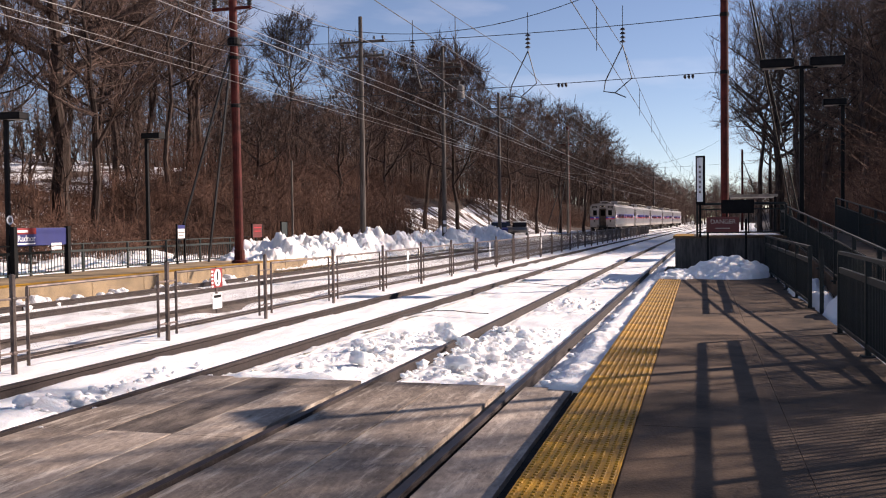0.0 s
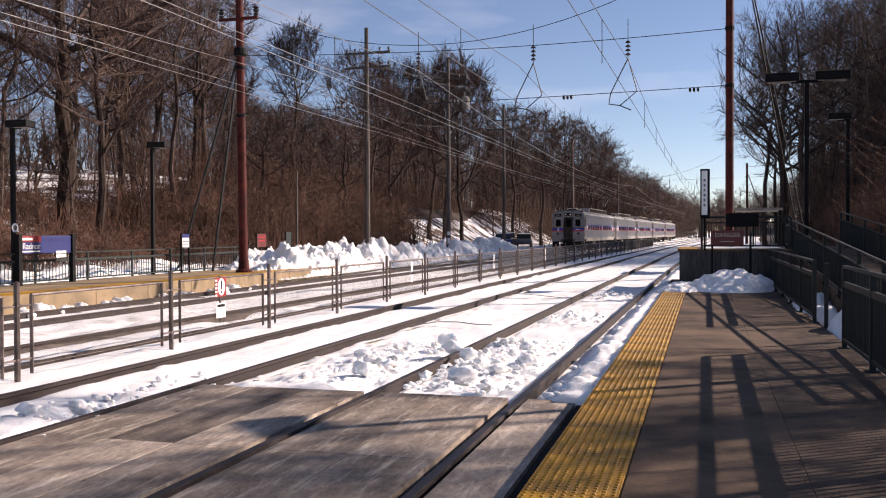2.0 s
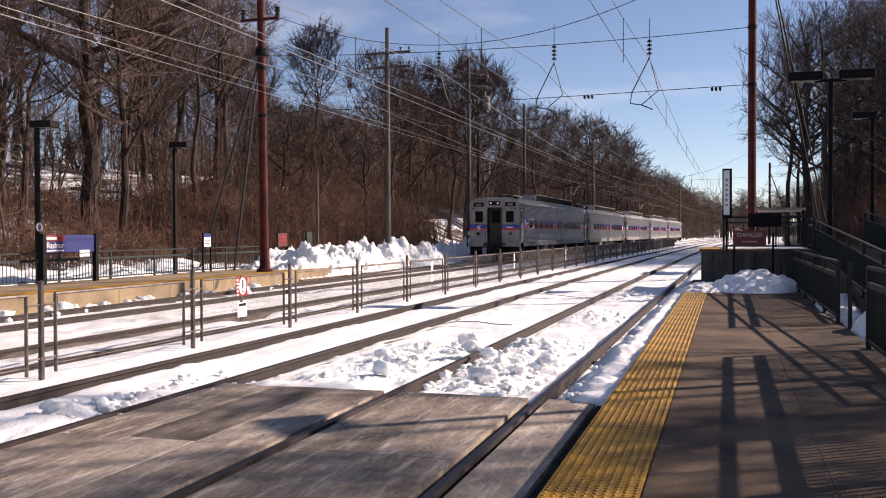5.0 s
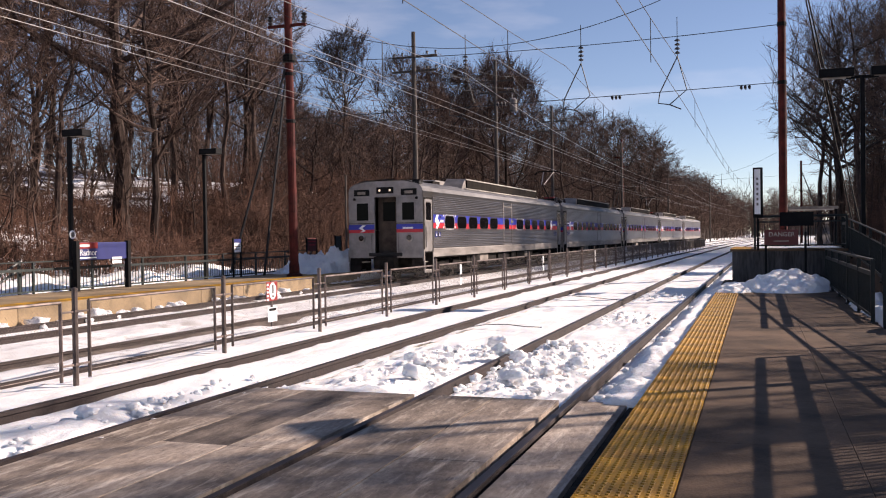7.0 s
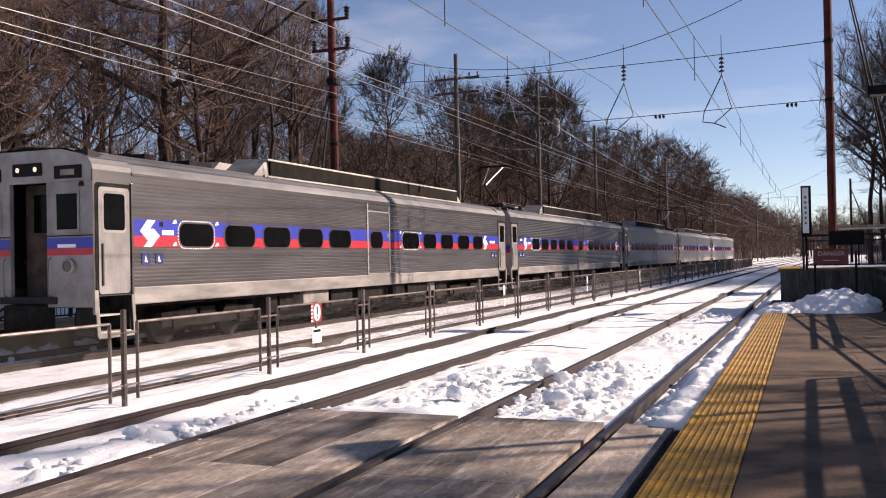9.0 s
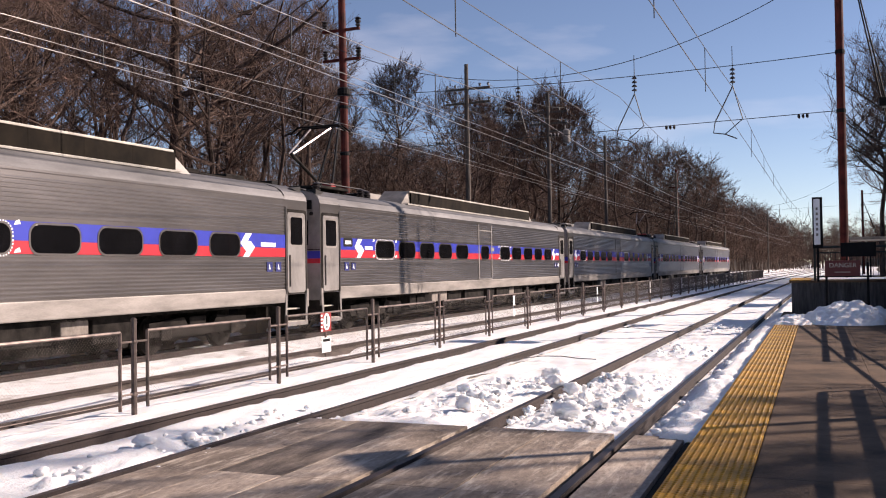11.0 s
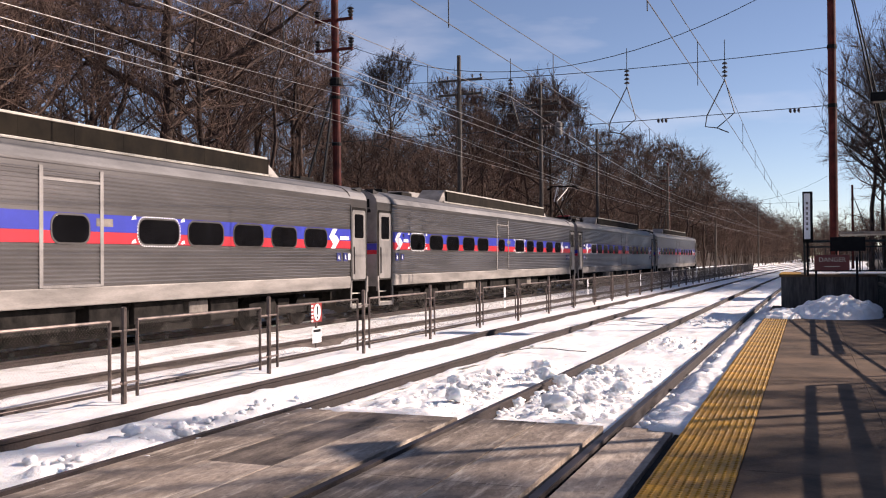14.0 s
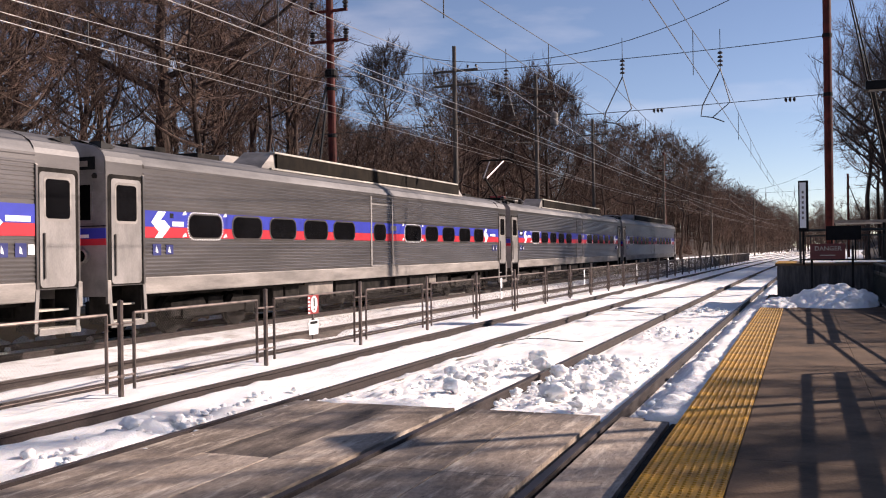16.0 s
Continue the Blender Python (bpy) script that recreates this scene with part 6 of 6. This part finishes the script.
        plant(-(24.5 + rnd.random() * 22) + bend(y), y, young, None, rnd.uniform(0.7, 1.15), "slender young bare tree in the undergrowth")
    # right slope, tall trees standing well back along the line
    for x, y, k, s in ((7.0, 92, 3, 1.0), (9.5, 80, 0, 1.05), (12.5, 88, 2, 1.15), (15, 78, 1, 0.95), (8.0, 108, 3, 1.0), (11.5, 100, 3, 0.95), (20, 84, 0, 1.05), (17, 96, 4, 1.3), (22, 74, 3, 0.9), (8.6, 122, 1, 1.0), (13, 70, 2, 1.0), (6.2, 84, 3, 1.0), (7.4, 76, 0, 1.0), (5.8, 100, 1, 1.05), (10.5, 66, 2, 1.1), (17, 66, 3, 0.9)):
        plant(x, y, near, k, s)
    for i in range(10):
        y = rnd.uniform(74, 112)
        plant(7 + 0.06 * y + rnd.random() * 17, y, near, None, rnd.uniform(0.85, 1.1))
    for i in range(24):
        y = rnd.uniform(86, 160)
        plant(7 + 0.05 * y + rnd.random() ** 1.4 * 30 + bend(y) * 0.6, y, far, None, rnd.uniform(0.75, 1.05))
    for i in range(16):
        y = rnd.uniform(160, 330)
        plant(12 + rnd.random() * 30 + bend(y), y, far, None, rnd.uniform(0.5, 0.75))
    for i in range(14):
        y = rnd.uniform(60, 100)
        plant(9 + 0.06 * y + rnd.random() * 10, y, young, None, rnd.uniform(0.8, 1.3), "slender young bare tree in the undergrowth")
    # added out of view beside the platform, so that branches shade it
    for x, y, k, s in ((11, 13.5, 0, 1.0), (14, 17, 1, 0.95), (9.0, 9.5, 2, 1.0), (16, 22, 1, 1.0)):
        plant(x, y, young, k, s, "unseen slender young bare tree added to shade the platform", (8, 9.5, 7, 10)[k])
    for x, y, k, s in ((13.5, 19.5, 4, 0.85), (19, 18, 4, 1.0)):
        plant(x, y, far, k, s, "unseen bare tree added behind the platform to shade the crossing", 14)


def build_brush():
    """Tangled undergrowth along the foot of the slopes and far woods closing the view."""
    rnd = random.Random(9)

    def clump(g, x, y, h, count, spread):
        z = ground_z(x, y)
        for k in range(count):
            a = rnd.uniform(0, 6.283)
            l = h * rnd.uniform(0.5, 1.1)
            o = Vector((x + rnd.gauss(0, spread), y + rnd.gauss(0, spread), z - 0.05))
            b = Vector((math.cos(a), math.sin(a), 0)) * l * rnd.uniform(0.15, 0.8)
            p1 = o + b * 0.3 + Vector((0, 0, l * 0.65))
            p2 = o + b + Vector((0, 0, l * rnd.uniform(0.5, 1.0)))
            g.tube([o, p1, p2], 0.016, 3, 0.006, cap=False)
            for q in range(2):
                s = o.lerp(p1, rnd.uniform(0.4, 1.0))
                g.tube([s, s + Vector((rnd.gauss(0, 0.35), rnd.gauss(0, 0.35), rnd.uniform(0.1, 0.6))) * h * 0.4], 0.010, 3, 0.004, cap=False)
    g = Geo()
    for i in range(1750):
        y = rnd.uniform(10, 60) if i % 5 < 2 else rnd.uniform(38, 185)
        if y < 36 and rnd.random() < 0.55:
            continue
        start = 22.6 + 13.5 * smooth(74, 90, y) - 12 * smooth(125, 145, y)
        clump(g, -(start + abs(rnd.gauss(0, 2.0 + 3.5 * smooth(36, 46, y)))) + bend(y), y, (rnd.uniform(0.5, 1.2) + 3.9 * rnd.random() * smooth(36, 46, y)), 12, 0.7)
    thing("undergrowth", "tangled red-brown leafless brush at the foot of the slope", "bushes", geo=g, material=BRUSH, kind="stuff")
    g = Geo()
    for i in range(560):
        y = rnd.uniform(28, 120)
        clump(g, 6.0 + 0.02 * y + abs(rnd.gauss(0, 5)) + bend(y), y, rnd.uniform(1.5, 4.2), 13, 0.7)
    # taller clumps, their height set to shade the snow heap
    for i in range(190):
        clump(g, rnd.uniform(7.0, 13), rnd.uniform(28, 37), rnd.uniform(3.2, 6.4), 14, 0.7)
    # unseen clumps, added only to dapple the platform with shade
    for i in range(210):
        clump(g, rnd.uniform(6.3, 11), rnd.uniform(4, 24), rnd.uniform(2.4, 4.6), 14, 0.7)
    thing("undergrowth", "dark leafless brush behind the ramp, with unseen clumps added for shade", "bushes", geo=g, material=BRUSH, kind="stuff")
    g = Geo()
    for i in range(520):
        clump(g, -(28.0 + rnd.random() ** 1.3 * 20), rnd.uniform(14, 48), rnd.uniform(0.8, 2.6), 13, 0.8)
    for i in range(170):
        clump(g, -(23.2 + rnd.random() * 3.5), rnd.uniform(12, 38), rnd.uniform(0.7, 1.7), 14, 0.6)
    thing("undergrowth", "low brown brush among the trees on the snowy slope", "bushes", geo=g, material=BRUSH, kind="stuff")
    # deep woods behind the first trees, and far woods
    def thicket(g, x, y, h, twigs=13, fat=1.0):
        # height kept under the skyline seen from the camera
        h = min(h, skyline_cap(x, y) * rnd.uniform(0.5, 0.8), max(2.5, math.hypot(x, y) * rnd.uniform(0.09, 0.14) - ground_z(x, min(y, 320))) if y < 75 and x < 0 else h)
        z = ground_z(x, min(y, 320))
        top = Vector((x + rnd.gauss(0, 0.8), y + rnd.gauss(0, 0.8), z + h))
        knee = Vector((x, y, z)).lerp(top, 0.5) + Vector((rnd.gauss(0, 0.25), rnd.gauss(0, 0.25), 0))
        g.tube([(x, y, z - 0.3), knee, top], 0.10, 3, 0.02, cap=False, mi=1)
        for k in range(twigs):
            t = rnd.uniform(0.15, 0.97)
            p = Vector((x, y, z)).lerp(knee, t * 2) if t < 0.5 else knee.lerp(top, t * 2 - 1)
            w = Vector((rnd.gauss(0, 1), rnd.gauss(0, 1), rnd.uniform(0.2, 1.5))).normalized() * h * 0.30 * (1.15 - 0.6 * t)
            spike(g, p, p + w, 0.035 * fat)
            for q in range(3):
                c = p + w * rnd.uniform(0.25, 0.85)
                spike(g, c, c + Vector((rnd.gauss(0, 1), rnd.gauss(0, 1), rnd.uniform(0, 1.4))) * h * 0.075, 0.022 * fat)
    g = Geo()
    for i in range(1000):
        y = rnd.uniform(38, 260)
        thicket(g, -(42 + rnd.random() * 70) + bend(y), y, rnd.uniform(7, 13))
    for i in range(150):
        y = rnd.uniform(20, 60)
        thicket(g, -(44 + rnd.random() * 50), y, rnd.uniform(6, 13))
    for i in range(110):
        y = rnd.uniform(14, 52)
        thicket(g, -(36 + rnd.random() * 28), y, rnd.uniform(9, 16), 22)
    for i in range(60):
        y = rnd.uniform(80, 130)
        thicket(g, 6.0 + 0.035 * y + rnd.random() * 9, y, rnd.uniform(7, 12), 22)
    for i in range(620):
        y = rnd.uniform(85, 300)
        thicket(g, -(29 + rnd.random() * 28 + (8 if y < 138 else 0)) + bend(y), y, rnd.uniform(9, 16), 18)
    for i in range(480):
        y = rnd.uniform(66, 170)
        thicket(g, 7 + 0.05 * y + rnd.random() * 45 + bend(y) * 0.5, y, rnd.uniform(6, 13), 20)
    for i in range(800):
        y = rnd.uniform(250, 560)
        u = rnd.uniform(-140, 110)
        if -16 < u < 9 and y < 350:
            continue
        thicket(g, u + bend(min(y, 320)), y, rnd.uniform(10, 17), 13, 1.6)
    for i in range(330):
        y = rnd.uniform(190, 345)
        thicket(g, -(17.5 + rnd.random() ** 1.5 * 26) + bend(min(y, 320)), y, rnd.uniform(9, 17), 20, 1.8)
    for i in range(560):
        y = rnd.uniform(345, 470)
        thicket(g, rnd.uniform(-45, 55) + bend(320), y, rnd.uniform(10, 19), 18, 2.2)
    thing("far_woods", "distant bare woods closing the cutting and its slopes", "woods", geo=g, material=[TWIG, BARK], kind="stuff")


build_ground()
build_snow_beds()
build_rails()
build_crossing()
build_fence()
build_overhead()
build_catenary_poles()
build_utility_poles()
build_train()
build_raised_platform()
build_ramp()
build_lamps()
build_far_platform()
build_ground_cables()
build_parked_cars()
build_snow_heaps()
build_woods()
build_brush()
build_platform()


def motions():
    for i, car in enumerate(CARS):
        walk(car, [(t, car_pose(y + i * CAR_PITCH)) for t, y in TRAIN_ROWS])
    start = front_at(0)
    for wheels, i, yc in WHEELS:
        rows = []
        for k in range(0, 481):
            t = k / 30
            turn = (start - front_at(t)) / 0.42
            rows.append((t, pose(0, yc, 0.42 + Z0, math.degrees(turn) % 360)))
        walk(wheels, rows)


motions()
